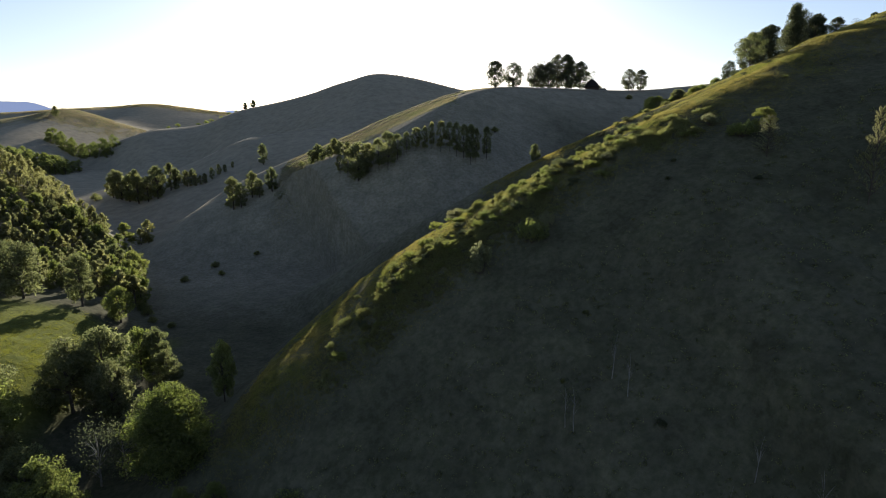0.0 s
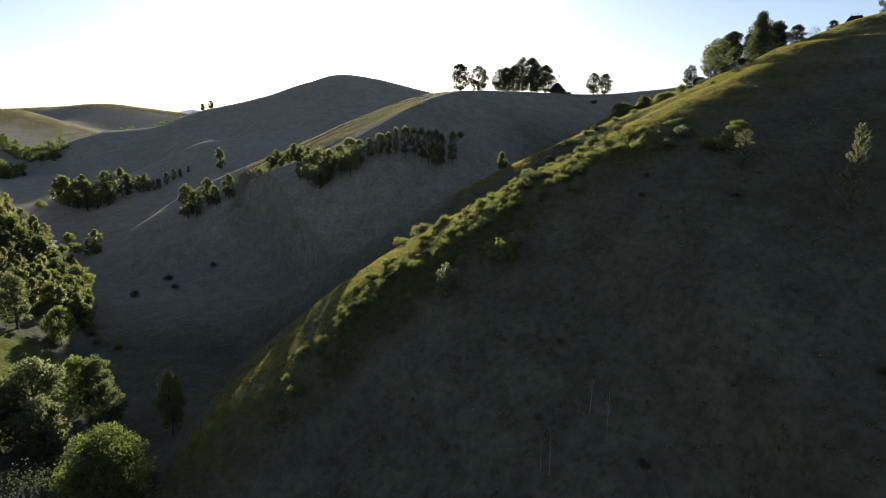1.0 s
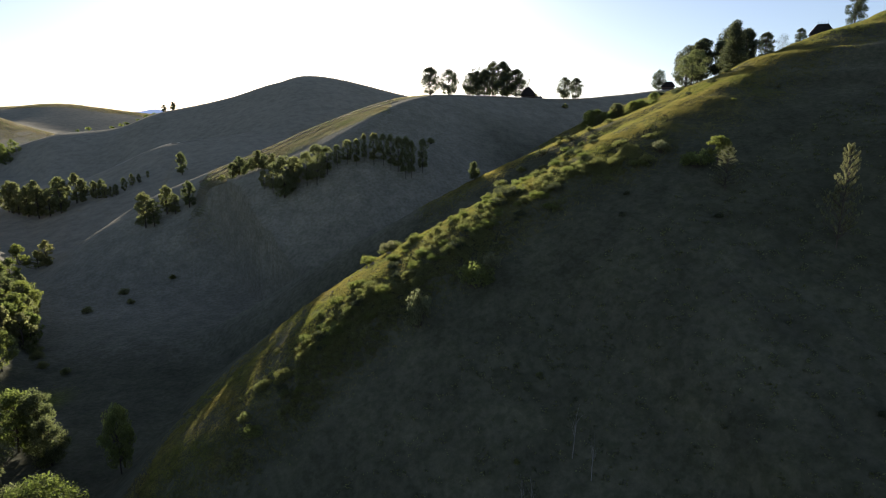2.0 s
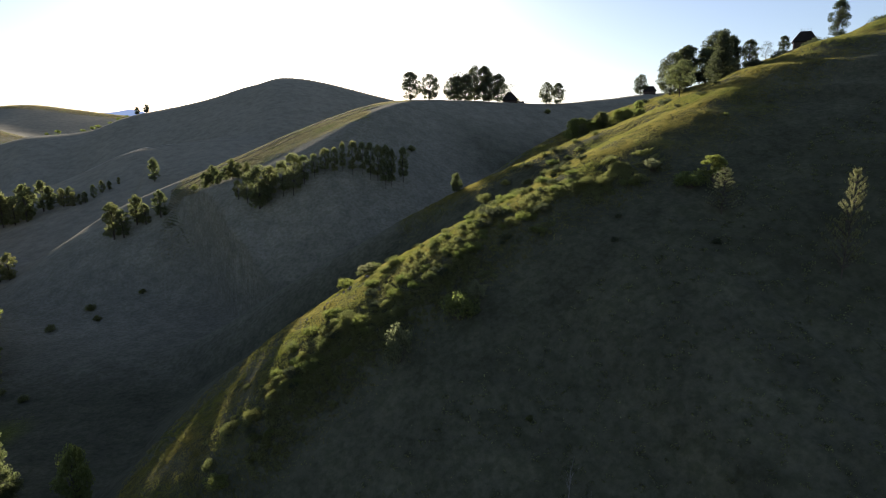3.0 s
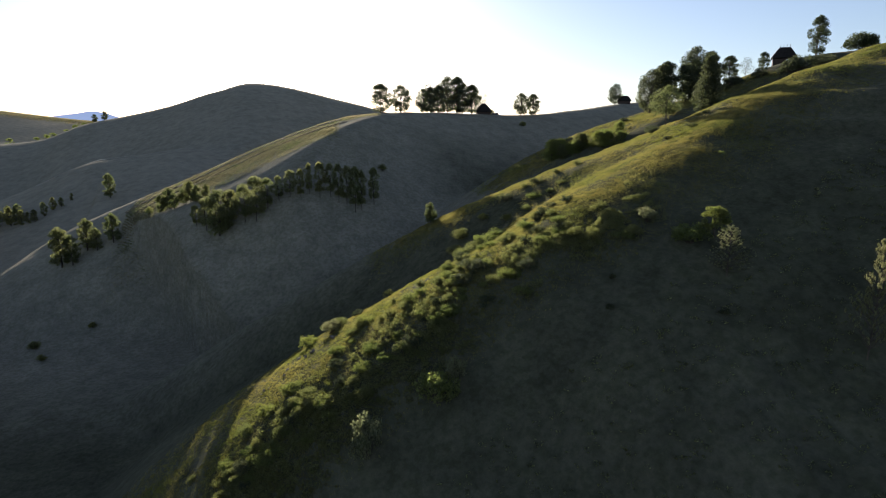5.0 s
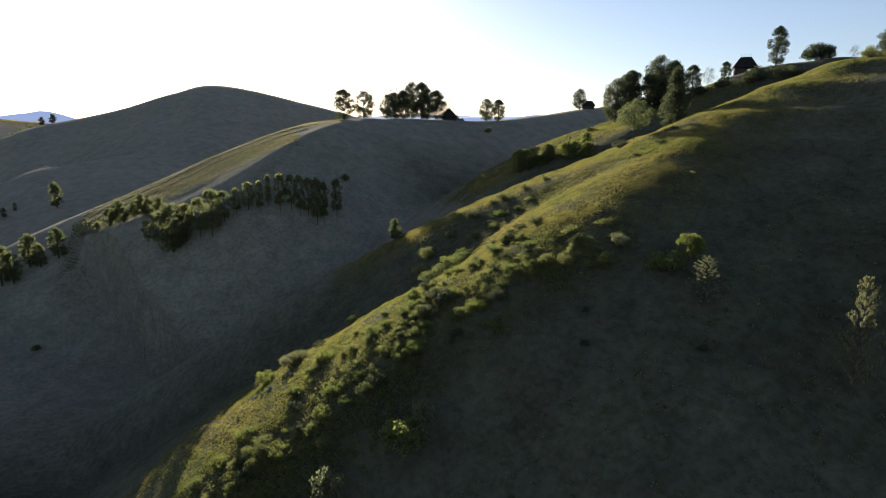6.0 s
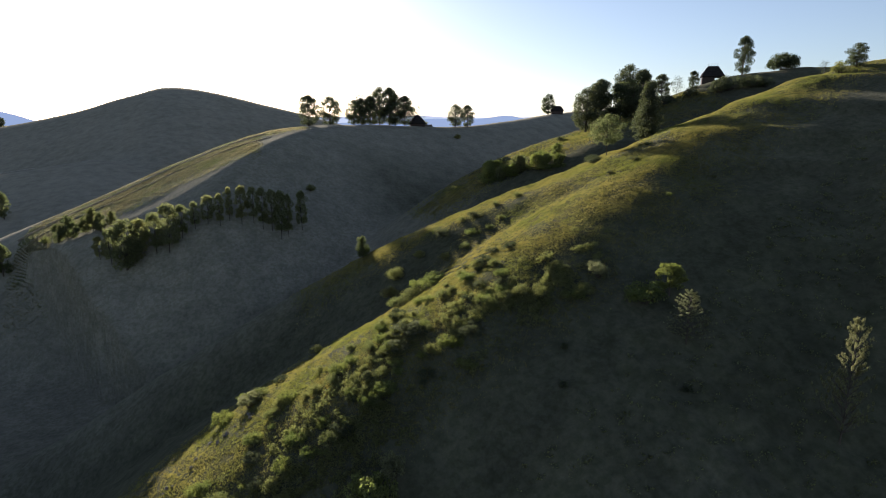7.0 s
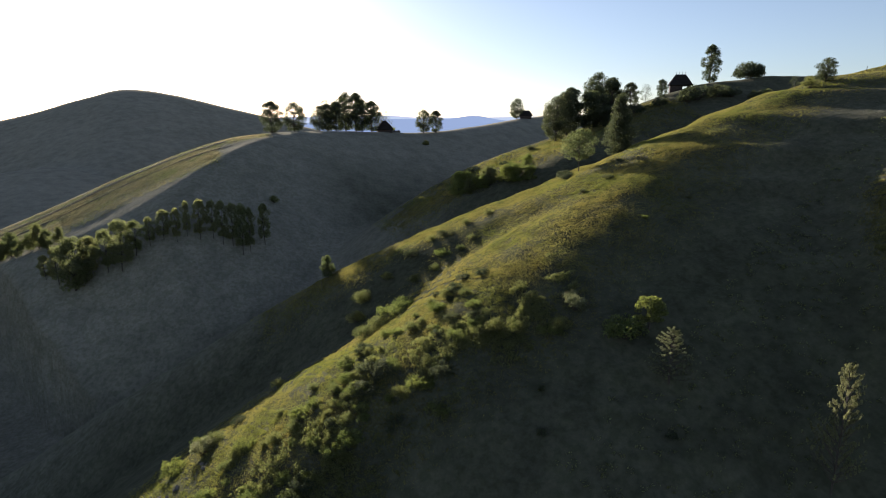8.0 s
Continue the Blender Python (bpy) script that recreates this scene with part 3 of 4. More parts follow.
def hip_roof(length, depth, ridge_length, z0, z1, bulge=0.0, thick=0.35):
    """A thick thatched hip roof, its slopes sagging or bulging a little."""
    bm = bmesh.new()
    rings, n = [], 9
    rng = random.Random(int(length * 10))
    for k in range(n):
        f = k / (n - 1)
        g = f + bulge * math.sin(math.pi * f)
        hx = length / 2 + (ridge_length / 2 - length / 2) * f + bulge * math.sin(math.pi * f) * length * 0.18
        hy = depth / 2 + (0.12 - depth / 2) * f + bulge * math.sin(math.pi * f) * depth * 0.18
        pts = []
        for sx, sy in ((-1, -1), (-0.5, -1), (0, -1), (0.5, -1), (1, -1), (1, 0), (1, 1), (0.5, 1), (0, 1), (-0.5, 1), (-1, 1), (-1, 0)):
            soft = 0.93 if abs(sx) == 1 and abs(sy) == 1 else 1.0
            pts.append(bm.verts.new((sx * hx * soft + rng.uniform(-0.05, 0.05), sy * hy * soft + rng.uniform(-0.05, 0.05), z0 + (z1 - z0) * f + rng.uniform(-0.05, 0.05))))
        rings.append(pts)
    under = [bm.verts.new((v.co.x * 0.93, v.co.y * 0.93, v.co.z - thick)) for v in rings[0]]
    for a, b in zip([under] + rings, rings):
        for j in range(12):
            bm.faces.new((a[j], a[(j + 1) % 12], b[(j + 1) % 12], b[j]))
    bm.faces.new(rings[-1])
    bm.faces.new(under[::-1])
    return bm


def make_barn(name, length, depth, eaves, ridge_z, ridge_length, finials, bulge=0.0, door=1.3, shift=1.0):
    root = new(name)
    t = 0.22
    spans = ((-length / 2, shift - door / 2, -1.5), (shift + door / 2, length / 2, -1.5), (shift - door / 2, shift + door / 2, eaves - 0.35))
    if door <= 0:
        spans = ((-length / 2, length / 2, -1.5),)
    for side in (-1, 1):
        y0, y1 = side * depth / 2 - t / 2, side * depth / 2 + t / 2
        for x0, x1, z0 in spans:
            bm = bmesh.new()
            box(bm, x0 + 0.003, x1 - 0.003, y0, y1, z0, eaves)
            part("wall", bm, TIMBER, root)
        for k in range(7):
            x = -length / 2 + (k + 0.5) * length / 7
            if abs(x - shift) < door / 2 + 0.2:
                continue
            bm = bmesh.new()
            box(bm, x - 0.06, x + 0.06, side * (depth / 2 + t / 2) - 0.04, side * (depth / 2 + t / 2) + 0.06, -1.2, eaves - 0.02)
            part("post", bm, TIMBER, root)
    for side in (-1, 1):
        bm = bmesh.new()
        x = side * (length / 2 - t / 2)
        box(bm, x - t / 2, x + t / 2, -depth / 2 + t / 2 + 0.003, depth / 2 - t / 2 - 0.003, -1.5, eaves)
        part("wall", bm, TIMBER, root)
    roof = part("roof", hip_roof(length * 1.2, depth * 1.28, ridge_length, eaves - 0.15, ridge_z, bulge), THATCH, root, "steep grey thatched hip roof")
    for k in range(finials):
        x = -ridge_length / 2 + 0.3 + (ridge_length - 0.6) * k / max(1, finials - 1)
        for lean in (-1, 1):
            bm = bmesh.new()
            bmesh.ops.create_cone(bm, cap_ends=True, segments=6, radius1=0.09, radius2=0.05, depth=1.7,
                                  matrix=Matrix.Translation((x, 0.1 * lean, ridge_z + 0.35)) @ Matrix.Rotation(radians(28 * lean), 4, "X"))
            part("ridge_pole", bm, PALE_BARK, roof, "pale crossed pole on the ridge")
    return root


def set_building(ob, x, y, turn, label, category):
    ob.matrix_basis = pose(x, y, ground_at(x, y) + 0.3, 0, 0, turn)
    return tagged(ob, label, category)


set_building(make_barn("barn", 7.8, 5.0, 1.9, 5.8, 3.9, 4, 0.06, 2.2, 1.8), 181, 240, -36, "old timber barn with steep thatched hip roof", "barn")
set_building(make_barn("hut", 8.2, 6.6, 1.3, 6.0, 1.6, 0, 0.28, 0.0, 2.0), 94, 372, -10, "low hut under a bell-shaped thatched roof", "hut")
set_building(make_barn("hut", 8.0, 5.5, 1.8, 5.0, 4.6, 0, 0.1, 0.0, 0.0), 207, 414, -30, "dark timber hut on the far saddle", "hut")


def make_wall(length, tall, depth):
    """A low heap of stacked field stones."""
    bm = bmesh.new()
    rng = random.Random(5)
    for k in range(26):
        x = rng.uniform(-length / 2, length / 2)
        bmesh.ops.create_icosphere(bm, subdivisions=1, radius=rng.uniform(0.35, 0.6), matrix=Matrix.LocRotScale((x, rng.uniform(-depth, depth) / 2, rng.uniform(0.0, tall * 0.7)), Euler((k, k * 2, k * 3)), (1.3, 1.0, 0.8)))
    me = bpy.data.meshes.new("stone_heap")
    bm.to_mesh(me)
    bm.free()
    me.materials.append(STONE)
    return new("stone_heap", me)


heap = make_wall(4.0, 1.2, 1.4)
heap.matrix_basis = pose(101, 372, ground_at(101, 372), 0, 0, 10)
tagged(heap, "low heap of field stones beside the thatched hut", "stone heap")

# ---- trees on the pass ----
on_pass = "leafy tree standing against the bright sky on the grassy pass"
for kind, x, y, h, w in ((SKY_A, 31, 349, 15.5, 1.15), (SKY_B, 43, 361, 15.5, 1.15), (SKY_B, 56.5, 366, 14, 1.05), (SKY_A, 61, 368, 15, 1.0), (SPARSE, 62, 370, 20, 0.9), (SKY_A, 66, 369, 16, 1.0), (SKY_B, 72, 372, 22, 0.8),
                         (SKY_A, 77, 369, 21, 0.9), (SKY_B, 81, 372, 18, 0.95), (SKY_A, 86, 370, 17, 1.0), (SPARSE, 91, 377, 13, 1.0), (SPARSE, 96, 378, 14.5, 0.9),
                         (SKY_B, 117, 371, 13.5, 1.05), (SKY_A, 125, 372, 12.8, 1.0)):
    put(kind, x, y, h, on_pass, "tree", "trees on the pass", w)
put(BUSH_A, 99, 375, 4, "small bush behind the thatched hut", "bush")
put(BUSH_A, 112, 352, 3, "small bush below the pass", "bush")
put(SKY_B, 201, 416, 14.5, "spreading tree beside the far timber hut", "tree")

# ---- barn ridge ----
clump_label = "tree of a dense clump on the ridge below the barn"
for kind, x, y, h, w in ((SKY_B, 124, 239, 16.5, 0.95), (SKY_A, 130, 241, 16.5, 0.95), (SKY_A, 134, 245, 17, 0.95), (ROUND_B, 138, 238, 14, 1.1), (SLIM_A, 143, 241, 15, 1.0), (SKY_B, 146, 245, 19.5, 0.9),
                         (ROUND_B, 149, 240, 14, 0.9), (SKY_A, 152, 244, 15, 0.85), (ROUND_B, 141, 234, 12, 1.0)):
    put(kind, x, y, h, clump_label, "tree", "trees on the barn ridge", w)
for kind, x, y, h in ((SKY_A, 157.5, 240, 10.5), (SPARSE, 164.5, 240, 7.5), (SKY_A, 169.5, 237, 7)):
    put(kind, x, y, h, "slender young tree on the ridge beside the barn", "tree", "young trees by the barn")
put(SKY_A, 187, 231, 14.5, "tall slender tree standing alone beside the barn", "tree", wide=0.78)
put(BUSH_BIG, 203, 227, 6.2, "wide dark rounded bush on the skyline", "bush")
for kind, x, y, h in ((BUSH_DARK, 171, 220, 6), (BUSH_DARK, 168, 221, 5), (BUSH_DARK, 177, 216, 5), (BUSH_DARK, 180, 213, 4), (BUSH_DARK, 160, 226, 4), (BUSH_DARK, 152, 230, 4), (BUSH_DARK, 186, 208, 3.4), (BUSH_A, 191, 208, 3), (BUSH_DARK, 155, 233, 3), (BUSH_DARK, 147, 230, 3.5)):
    put(kind, x, y, h, "leafy bush on the dark slope below the barn", "bush", "bushes below the barn")
put(COLUMN, 99, 169, 14.2, "tall dense tree with a narrow rounded dark crown", "tree", wide=0.92)
put(LIGHT_CROWN, 86, 166.5, 10, "small tree with a thin trunk and light green crown", "tree")
put(SKY_B, 137, 147, 5.5, "rounded bushy tree on the crest of the spur", "tree", wide=1.3)
put(SPARSE, 130, 149, 3.4, "thin sapling beside the bushy tree", "tree")
put(BUSH_A, 133, 147.5, 3, "small bush on the crest of the spur", "bush")
for x, y in ((114, 239), (100, 233), (126, 230), (92, 244)):
    put(BUSH_DARK, x, y, 2.0, "dark bush on the sunlit knoll", "bush", "bushes on the knoll")
for k in range(18):
    f = k / 17
    x, y = 80 + 20 * f + 1.5 * math.sin(k * 2.9), 226 - 14 * f + 4.5 * math.sin(k * 2.0)
    put((HAZEL, HAZEL, ROUND_A)[k % 3], x, y, (5.6 - 1.6 * f) * (1 + 0.25 * math.sin(k * 1.7)), "round hazel tree in the gully below the knoll", "tree", "gully trees", 1.05)

pole_bm = bmesh.new()
bmesh.ops.create_cone(pole_bm, cap_ends=True, segments=7, radius1=0.08, radius2=0.05, depth=1.5, matrix=Matrix.Translation((0, 0, 0.5)) @ Matrix.Rotation(radians(4), 4, "X"))
pole_mesh = bpy.data.meshes.new("pole")
pole_bm.to_mesh(pole_mesh)
pole_bm.free()
pole_mesh.materials.append(TIMBER)
pole = new("pole", pole_mesh)
pole.matrix_basis = pose(150, 147, ground_at(150, 147))
tagged(pole, "thin weathered wooden pole on the grassy crest", "pole")

# ---- valley on the low side ----
put(OAK, -49, 93, 1, "huge round tree with sunlit yellow-green top", "tree", top=24.8, wide=1.1)
put(ROUND_C, -51, 122, 1, "young slender tree alone on the shaded slope", "tree", top=22.0, wide=0.5)
edge_label = "leafy tree at the edge of the valley meadow"
for kind, x, y, h, w in ((ROUND_C, -104, 174, 12, 0.9), (SLIM_A, -113, 170, 17, 0.95), (ROUND_A, -128, 166, 18, 1.0), (ROUND_A, -136, 170, 17, 0.9), (ROUND_C, -128, 228, 13, 1.0), (ROUND_A, -138, 232, 14, 0.9), (ROUND_A, -79, 111, 17, 1.0),
                         (ROUND_A, -75, 117, 18, 1.0), (ROUND_A, -84, 117, 13, 0.9), (ROUND_A, -70, 110, 14, 0.9), (ROUND_C, -75, 131, 14, 0.9), (SLIM_A, -70, 130, 15, 0.9), (ROUND_A, -66, 126, 11, 0.9), (ROUND_A, -90, 101, 17, 0.9), (ROUND_C, -84, 95, 14, 1.0), (SPARSE, -63, 93, 14, 1.0),
                         (SPARSE, -60, 96, 11, 1.0), (ROUND_C, -66, 83, 13, 0.9), (ROUND_A, -71, 86, 13, 1.0), (ROUND_C, -61, 80, 10, 0.9), (ROUND_A, -60, 104, 12, 1.0), (ROUND_C, -42, 80, 6, 0.8), (ROUND_C, -36, 79, 6, 0.8), (ROUND_A, -78, 88, 13, 1.0)):
    put(kind, x, y, h, edge_label, "tree", "valley trees", w)
put(BUSH_B, -23, 75, 4, "small light green bush on the shaded slope", "bush")
for x, y, h in ((-104, 190, 5), (-108, 196, 6), (-120, 190, 5), (-133, 186, 4), (-98, 182, 4), (-125, 186, 5), (-90, 178, 3.5), (-104, 252, 5), (-98, 243, 4), (-88, 262, 4), (-112, 238, 5)):
    put(BUSH_A, x, y, 0.6 * h, "bush on the shaded valley floor", "bush", "valley bushes")
planted, deeper = [], []
while len(planted) < 235:
    bearing, far = radians(random.uniform(-41.0, -26.5)), random.uniform(226, 395)
    if bearing > radians(-29.0 - max(0.0, far - 280) * 0.05):
        continue
    x, y = far * math.sin(bearing), far * math.cos(bearing)
    if any((x - a) ** 2 + (y - b) ** 2 < 15 for a, b in planted):
        continue
    planted.append((x, y))
    tree = ((WOOD_A, WOOD_B, WOOD_C, WOOD_A)[len(planted) % 4], x, y, random.uniform(8, 13), random.uniform(0.9, 1.15))
    if far < 335:
        put(tree[0], x, y, tree[3], "woodland tree on the wooded valley side", "tree", "valley woodland", tree[4])
    else:
        deeper.append(tree)
for k in range(9):
    x, y = -180 + 2.7 * k, (288, 266)[k % 2] + 1.6 * k + 4 * math.sin(k * 2.3)
    put((WOOD_A, WOOD_C, WOOD_B)[k % 3], x, y, 11 + 2.5 * math.sin(k * 1.7), "leafy tree at the lower edge of the woodland", "tree", "valley woodland", 1.15)
joined_wood("woodland", deeper, "birch woodland over the back of the wooded hill", 2)
# ---- groves on the slopes ----
for k, (x, y, top) in enumerate(((-46, 255, 57), (-42, 252, 60), (-37, 249, 63), (-33, 251, 63), (-28, 250, 65), (-24, 249, 68), (-20, 252, 67), (-16, 254, 67.5), (-12, 255, 69.5), (-8, 254, 70), (-5, 256, 72), (-1, 255, 72.5),
                                 (3, 256, 72), (6, 254, 72), (9, 254, 71), (12, 251, 71), (14.5, 252, 69.5), (19.5, 256, 70))):
    put(ROUND_A if k == 2 else GROVE, x, y, 1, "slender tree of a thin grove along the shaded slope", "tree", "grove on the slope", (1.0, 0.85, 1.1)[k % 3] * (0.9 if k < 9 else 0.58), top=top)
for k in range(7):
    put(ROUND_A, -63 + 3.0 * k, 274 - 0.9 * k + 2 * math.sin(k * 2.3), 7 + 1.5 * math.sin(k * 1.9), "low tree beside the grove on the slope", "tree", "grove on the slope", 0.9)
for x, y in ((-70, 284), (-50, 275), (25, 279)):
    put(BUSH_A, x, y, 3, "bush beside the grove on the slope", "bush", "bushes by the grove")
for kind, x, y, h in ((SLIM_A, -107.5, 289, 17), (SLIM_A, -103, 288, 13), (SLIM_A, -99.5, 295, 14), (SLIM_A, -95, 293, 10), (SLIM_A, -89, 295, 13), (SLIM_A, -127, 405, 15)):
    put(kind, x, y, h, "tree beside the sunlit crest of the slope", "tree", "trees by the sunlit crest")
for k in range(24):
    f = k / 23
    x = float(np.interp(f, (0, 0.15, 0.55, 0.62, 1), (-242, -232, -194, -186, -157)))
    y = float(np.interp(x, (-242, -221, -199, -194, -172, -157), (415, 407, 401, 414, 405, 425)) + 3 * math.sin(k * 3.3))
    h = np.interp(f, (0, 0.3, 0.55, 0.62, 1), (18, 20, 20, 11, 6)) * (1 + 0.18 * math.sin(k * 1.3))
    put((WOOD_A, SLIM_A, WOOD_B)[k % 3], x, y, float(h), "tree of a hedgerow across the hollow", "tree", "hedgerow in the hollow")
put(BUSH_A, -253, 412, 6, "round bush alone before the hedgerow", "bush")
wood = []
for k in range(84):
    f = (k % 42) / 41
    if k < 42:      # a long strip of wood
        x, y, h = -446 + 92 * f, 655 - 36 * f + 9 * math.sin(k * 2.7), 12
    else:           # a rounder one nearer
        x, y, h = -418 + 54 * f, 556 + 13 * math.sin(k * 1.9) + 8 * f, 17 - 5 * f
    wood.append(((WOOD_B, WOOD_C, WOOD_B)[k % 3], x, y, h + 2 * math.sin(k * 1.7), 1.25))
for x, y, h in ((-331, 700, 8), (-322, 704, 10), (-300, 712, 9), (-292, 716, 11), (-284, 712, 10), (-272, 716, 9), (-262, 714, 9), (-254, 716, 8), (-350, 712, 8), (-372, 740, 8)):
    wood.append((WOOD_C, x, y, h, 1.25))
joined_wood("woodland", wood, "small distant woods among the far fields", 2)
for x, y, h in ((-233, 688, 8), (-224, 690, 9)):
    put(ROUND_B, x, y, h, "small tree on the skyline of the domed hill", "tree", "trees on the domed hill")
put(ROUND_A, -499, 750, 13, "round tree alone in the far fields", "tree")
# ---- bushes and small trees on the near spur ----
put(PINE, 58.7, 104.1, 1, "young open pine whose top catches the sun", "tree", top=71.6, wide=1.3)
put(PINE, 66.3, 87.9, 1, "young open pine whose top catches the sun", "tree", top=72.3, wide=0.55)
put(ASH, 61.5, 111.5, 1, "leafy tree whose top catches the sun", "tree", top=73.6, wide=1.3)
put(BUSH_B, 58, 112, 1, "low leafy bush whose top catches the sun", "bush", top=71.6)
put(BUSH_PALE, 54.6, 119, 1, "pale leafy bush at the edge of the sunlit crest", "bush", top=73.0)
put(BUSH_PALE, 7, 102.5, 1, "pale rounded bush alone on the shaded slope", "bush", top=50.0, wide=0.55)
put(BUSH_B, 16.8, 105.5, 1, "thin green shrub whose tips catch the sun", "bush", top=53.7, wide=0.7)
put(BUSH_PALE, 19.8, 107, 1, "pale small shrub whose tips catch the sun", "bush", top=54.7, wide=0.7)
put(ROUND_A, 31, 193, 6, "small grey-green tree alone above the ravine", "tree", wide=0.85)
spur = "leafy bush on the grassy crest of the spur"
for kind, x, y, h in ((BUSH_B, 32, 115, 1.8), (BUSH_A, 35, 172, 3.5), (BUSH_A, 33, 168, 3), (BUSH_A, 34, 152, 3.5), (BUSH_B, 37, 153, 3.5), (BUSH_A, 31, 150, 3), (BUSH_B, 40, 155, 3),
                      (BUSH_A, 15, 153, 2), (BUSH_A, 4, 139, 2.6), (BUSH_B, 2, 143, 1.8), (BUSH_DARK, 8, 142, 1.5), (BUSH_DARK, 27, 127, 3), (BUSH_DARK, 25, 125, 2.4), (BUSH_DARK, 46.5, 141, 1.5), (BUSH_DARK, 48.5, 138, 1.7),
                      (BUSH_DARK, 42, 143, 1.1), (BUSH_DARK, 42, 136.5, 1.1), (BUSH_PALE, 55, 121, 2), (BUSH_A, 51, 117, 2.2), (BUSH_B, 49.5, 117, 2), (BUSH_A, 46, 119.5, 2), (BUSH_A, 43.5, 122, 2.2), (BUSH_A, 41.5, 122.5, 1.8),
                      (BUSH_DARK, 82, 150, 1.3), (BUSH_DARK, 83.5, 167, 2.2), (BUSH_DARK, 77, 151, 1), (BUSH_DARK, 89, 155, 1), (BUSH_A, 65, 171, 1.8), (BUSH_A, 60, 172, 1.6), (BUSH_DARK, 55, 172, 2.2), (BUSH_A, 52, 174, 1.8), (BUSH_DARK, 47, 173, 2.4), (BUSH_A, 41, 172, 2.2), (BUSH_A, 45, 165, 2.2), (BUSH_A, 49, 163, 2.0), (BUSH_B, 52, 166, 2.0), (BUSH_A, 55, 163, 1.6), (BUSH_A, 58, 164, 1.5)):
    put(kind, x, y, 0.8 * h, spur, "bush", "bushes on the spur", 1.4)
for k in range(15):
    x = 6 + k * 2.6
    y = float(np.interp(x, (0, 25, 50), (113.5, 123.5, 128.5))) + 11 + 3 * math.sin(k * 2.7)
    put((BUSH_A, BUSH_B, BUSH_A)[k % 3], x, y, 1.3 + 0.5 * math.sin(k * 1.9), "leafy bush along the far edge of the spur's nose", "bush", "bushes along the spur's edge", 1.15)
crest = spline([(p[0], p[1]) for p in SPUR_NEAR[1:7]], 40)
for k in range(150):
    c = crest[min(len(crest) - 1, int(random.uniform(0.24, 0.76) ** 1.0 * len(crest)))]
    x, y = c[0] + random.uniform(-2, 2), c[1] + random.triangular(-9, 14, -3)
    put((BUSH_A, BUSH_B, BUSH_A, BUSH_B, BUSH_B, BUSH_A, BUSH_DARK)[k % 7], x, y, random.uniform(0.6, 2.0), "low shrub of the thicket on the spur's nose", "bush", "thicket on the spur", 1.1)
for x, y, h in ((17.5, 74, 8), (18.5, 73, 9), (26.5, 75, 8), (25, 78, 9), (38, 61.5, 8), (42, 55, 9), (33, 58, 8)):
    put(BIRCH, x, y, h, "slender pale-stemmed birch in deep shade", "tree", "birches on the shaded slope")
for k in range(14):
    x, y = random.uniform(-20, 95), random.uniform(55, 108)
    if y > 88 + 0.2 * x and random.random() < 0.6:
        continue
    put((BUSH_DARK, BUSH_A)[k % 2], x, y, random.uniform(0.7, 1.5), "dark bush in the shade of the slope", "bush", "bushes on the shaded slope")


stone_bm = bmesh.new()
bmesh.ops.create_icosphere(stone_bm, subdivisions=1, radius=0.5)
for v in stone_bm.verts:
    v.co *= 1 + 0.25 * math.sin(v.co.x * 9 + v.co.y * 5 + v.co.z * 7)
stone_mesh = bpy.data.meshes.new("stone")
stone_bm.to_mesh(stone_mesh)
stone_bm.free()
stone_mesh.materials.append(STONE)
for k in range(18):
    x = -9 + 0.75 * k + 0.5 * math.sin(k * 5.1)
    y = float(np.interp(x, (-9.5, -3, 4), (125, 130, 131.5))) + 1.0 + 1.1 * math.sin(k * 2.6)
    rock = new("stone", stone_mesh)
    rock.matrix_basis = pose(x, y, ground_at(x, y) + 0.1, 40 * k, 25 * k, 70 * k)
    size = 0.5 + 0.28 * math.sin(k * 1.7)
    rock.scale = (size * 1.3, size, 0.7 * size)
    tagged(rock, "weathered field stone at the broken edge of the spur", "stone", "stones on the spur's edge")
for kind, x, y, h in ((BUSH_PALE, 2.7, 137.3, 3.4), (BUSH_B, -1.7, 138, 2.6), (BUSH_B, 75.8, 130.9, 0.8), (BUSH_PALE, 86.1, 131.7, 0.9), (BUSH_DARK, 84.1, 169.1, 2.4)):
    put(kind, x, y, h, "small leafy shrub on the edge of the spur", "bush", "shrubs on the spur's edge")
for x, y, h in ((41.9, 105.7, 1.0), (44.5, 110.4, 0.9)):
    put(BUSH_DARK, x, y, h, "dark bush in the shade of the slope", "bush", "bushes on the shaded slope", 0.8)


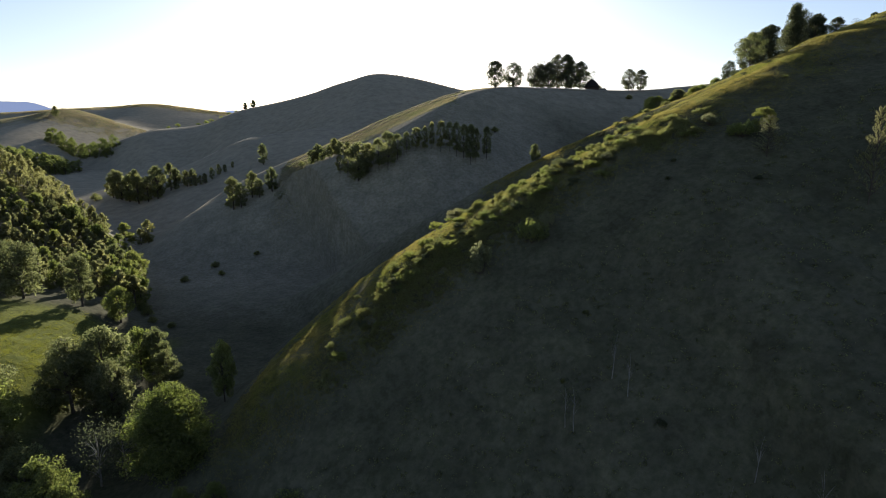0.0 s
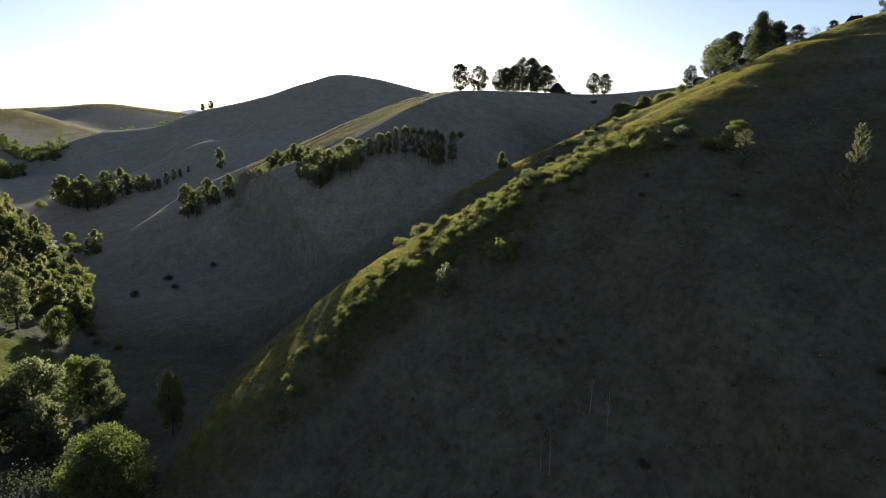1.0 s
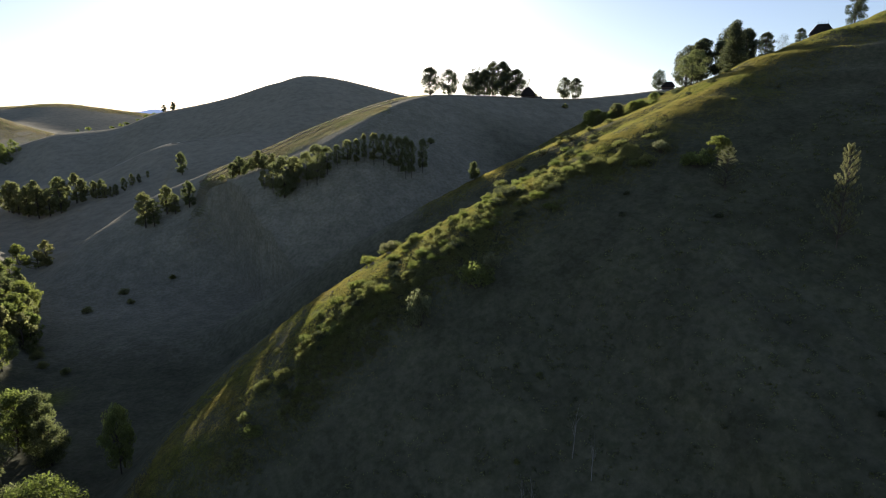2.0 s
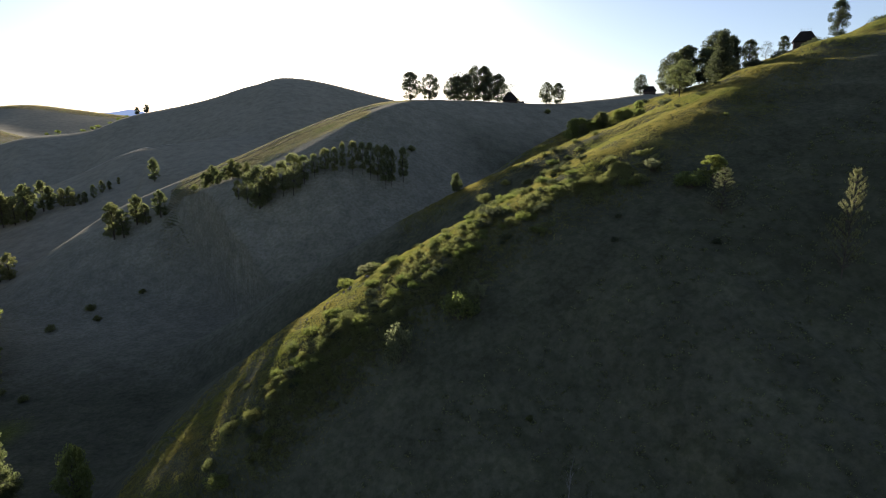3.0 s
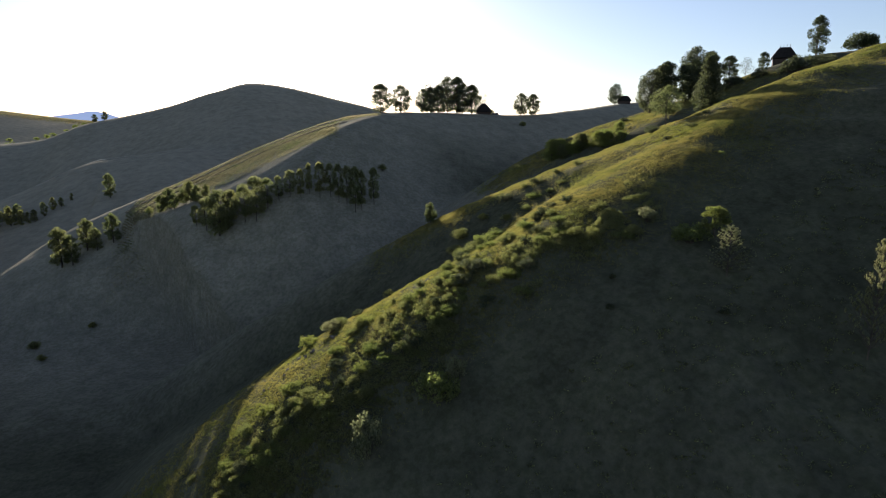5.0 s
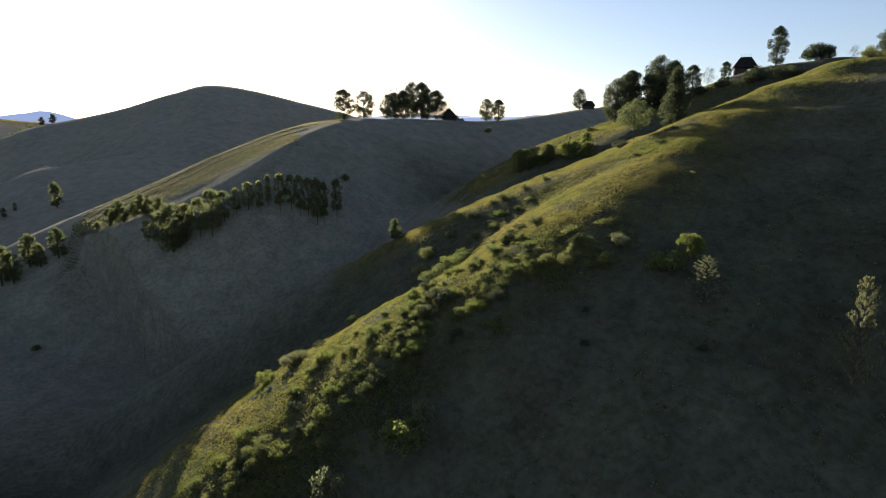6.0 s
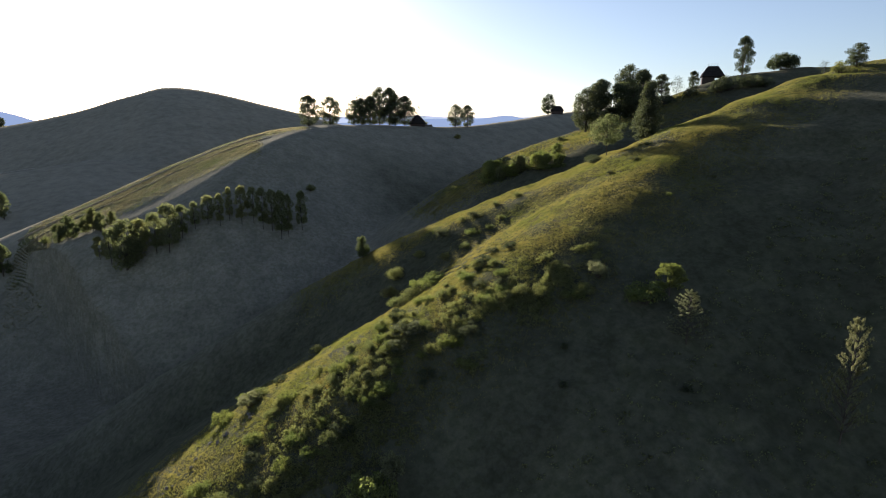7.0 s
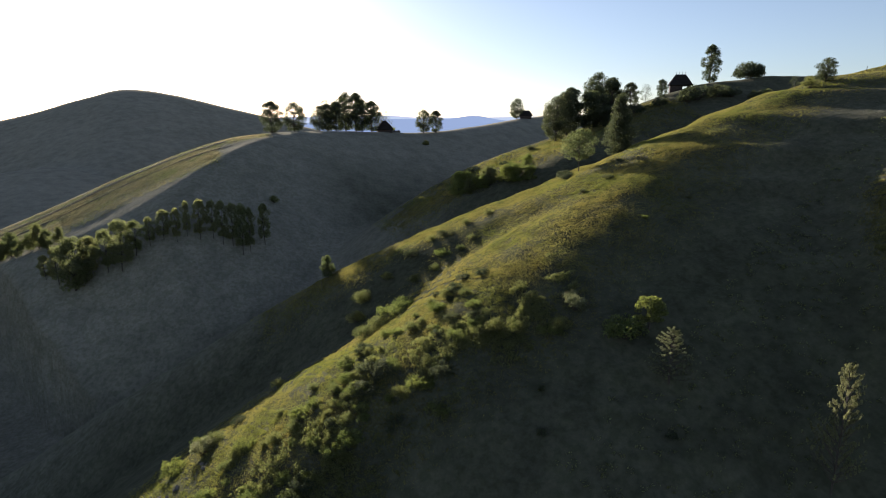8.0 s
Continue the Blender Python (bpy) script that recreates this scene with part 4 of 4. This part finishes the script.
# ---- long grass where the sun lies on the crests ----
def grass(spine, near, mode, far, count, tall, wide, seed, blade):
    """Blades of grass in tufts beside a spine, from near to far across it."""
    rng = np.random.default_rng(seed)
    c = spine[rng.integers(0, len(spine), count)]
    x = c[:, 0] + rng.uniform(-2, 2, count)
    y = c[:, 1] + rng.triangular(near, mode, far, count)
    keep = rough_noise(x, y, 6, 2, 8.0) > rng.uniform(-0.9, 0.3, count)
    x, y = x[keep], y[keep]
    n = len(x)
    z = height(x, y)
    out = np.empty((n, 4, 3, 3))
    for k in range(4):
        a = rng.uniform(0, 2 * math.pi, n)
        h, w = rng.uniform(0.3, 1.0, n) * tall, rng.uniform(0.6, 1.4, n) * wide
        lx, ly = rng.normal(0, 0.6, n) * tall, rng.normal(0, 0.6, n) * tall
        ox, oy = rng.uniform(-1.2, 1.2, n) * tall, rng.uniform(-1.2, 1.2, n) * tall
        bx, by = x + ox, y + oy
        dx, dy = np.cos(a) * w, np.sin(a) * w
        out[:, k, 0] = np.stack((bx - dx, by - dy, z - 0.15), -1)
        out[:, k, 1] = np.stack((bx + dx, by + dy, z - 0.15), -1)
        out[:, k, 2] = np.stack((bx + lx, by + ly, z + h), -1)
    return cloud_mesh("grass", out.reshape(-1, 3), blade, 3)


def between(points, first, last, steps=60):
    s = spline([(p[0], p[1]) for p in points], steps)
    return s[(s[:, 0] > first) & (s[:, 0] < last)]


def scrub(count):
    """Low undergrowth over the shaded face of the near spur, added to deepen its shade."""
    rng = np.random.default_rng(9)
    c = crest_line[rng.integers(0, len(crest_line), count)]
    x, y = c[:, 0] + rng.uniform(-3, 3, count), c[:, 1] - rng.uniform(24, 78, count)
    centres = np.stack((x, y, height(x, y) + 0.1), -1)
    return leaf_cloud(rng, centres, rng.uniform(0.35, 0.75, len(x)), 34000, 0.16, 0.6)


def track(spine, offset, width, first, last, sway=2.5, strip_mat=EARTH):
    """A worn way along the crest of a spur, laid on the turf; also the pale strips that draw sunlit rims."""
    s = spline([(p[0], p[1]) for p in spine], 24)
    s = s[(s[:, 0] > first) & (s[:, 0] < last)]
    d = np.gradient(s, axis=0)
    d /= np.linalg.norm(d, axis=1)[:, None]
    side = np.stack((d[:, 1], -d[:, 0]), -1)
    wave = offset + sway * np.sin(s[:, 0] / 17) + rough_noise(s[:, 0], s[:, 1], 9, 2, 3.0)
    verts, faces = [], []
    for k in (-1, -0.4, 0.4, 1):
        p = s + side * (wave + k * width / 2)[:, None]
        z = height(p[:, 0], p[:, 1]) + (0.34 if abs(k) < 1 else 0.08)
        verts += [(a, b, c) for (a, b), c in zip(p, z)]
    n = len(s)
    for r in range(3):
        faces += [(r * n + j, r * n + j + 1, (r + 1) * n + j + 1, (r + 1) * n + j) for j in range(n - 1)]
    return raw_mesh("track", verts, faces, strip_mat, True)


for offset, width in ((9.0, 1.1), (11.2, 1.1), (24.0, 0.9)):
    tagged(new("track", track(SPUR_PASS, offset, width, -95, 8)), "worn earth wheel rut along the sunlit crest", "track", kind="structure")
# two pale ribbons stand in for sun on the dome's flank and the fold
tagged(new("track", track(DOME, -0.5, 3.2, -420, -238, 0.6, SUNLIT_RIM)), "pale track toned as the sunlit rim of the domed hill's flank", "track", kind="structure")
tagged(new("track", track(FOLD, 2.0, 5.0, -205, -140, 0.8, SUNLIT_RIM)), "pale strip painted as the sunlit crest of the fold below the domed hill", "track", kind="structure")
crest_line = spline([(p[0], p[1]) for p in SPUR_NEAR[2:10]], 60)
for spine, near, mode, far, count, tall, wide, blade, where in (
        (between(SPUR_NEAR, -40, 190, 60), -16, 2, 42, 380000, 0.17, 0.055, BLADE, "the crest of the near spur"), (between(SPUR_BEHIND, 14, 92), -16, -4, 6, 40000, 0.2, 0.07, BLADE, "the low spur behind"),
        (between(SPUR_BARN, 60, 165), -36, -12, 4, 42000, 0.24, 0.11, BLADE, "the knoll below the barn"), (between(SPUR_PASS, -86, 6), -58, -18, 3, 110000, 0.25, 0.12, STRAW, "the broad crest below the pass"), (between(SPUR_PASS, 6, 28), -22, -6, 3, 9000, 0.25, 0.12, STRAW, "the head of the pass"),
        (between(MEADOW, -185, -82), -6, 14, 62, 60000, 0.14, 0.08, FRESH, "the valley meadow"),
        (between(MID_HILLS, -720, -420), -130, -30, 12, 70000, 0.35, 0.3, STRAW, "the rolling far fields"),
        (between(FAR_HILLS, -760, -360), -60, -15, 12, 36000, 0.4, 0.45, STRAW, "the farthest hay hills"),
        (np.linspace((106, 110), (91, 96), 200), -3, 2, 6, 9000, 0.17, 0.06, BLADE, "the small knoll on the shaded face")):
    tagged(new("grass", grass(spine, near, mode, far, count, tall, wide, len(where), blade)), ("dry straw-coloured grass on " if blade is STRAW else "long sunlit yellow-green grass on ") + where, "grass", kind="stuff")
def thicket_cover(count):
    """Low tangled shrubs over the nose of the near spur, in uneven patches with gaps."""
    rng = np.random.default_rng(19)
    line = between(SPUR_NEAR, -22, 56)
    c = line[rng.integers(0, len(line), count)]
    x, y = c[:, 0] + rng.uniform(-2, 2, count), c[:, 1] + rng.triangular(-13, -5, 6, count)
    keep = rough_noise(x, y, 9, 3, 31.0) > 0.02
    x, y = x[keep], y[keep]
    centres = np.stack((x, y, height(x, y) + 0.25), -1)
    return leaf_cloud(rng, centres, rng.uniform(0.25, 0.8, len(x)), 130000, 0.1, 0.8)


tagged(new("thicket", cloud_mesh("thicket", thicket_cover(3600), LEAF_SHRUB)), "tangled low shrubs covering the nose of the spur", "undergrowth", kind="stuff")
tagged(new("scrub", cloud_mesh("scrub", scrub(3600), LEAF)), "low undergrowth added to darken the shaded face of the spur", "undergrowth", kind="stuff")
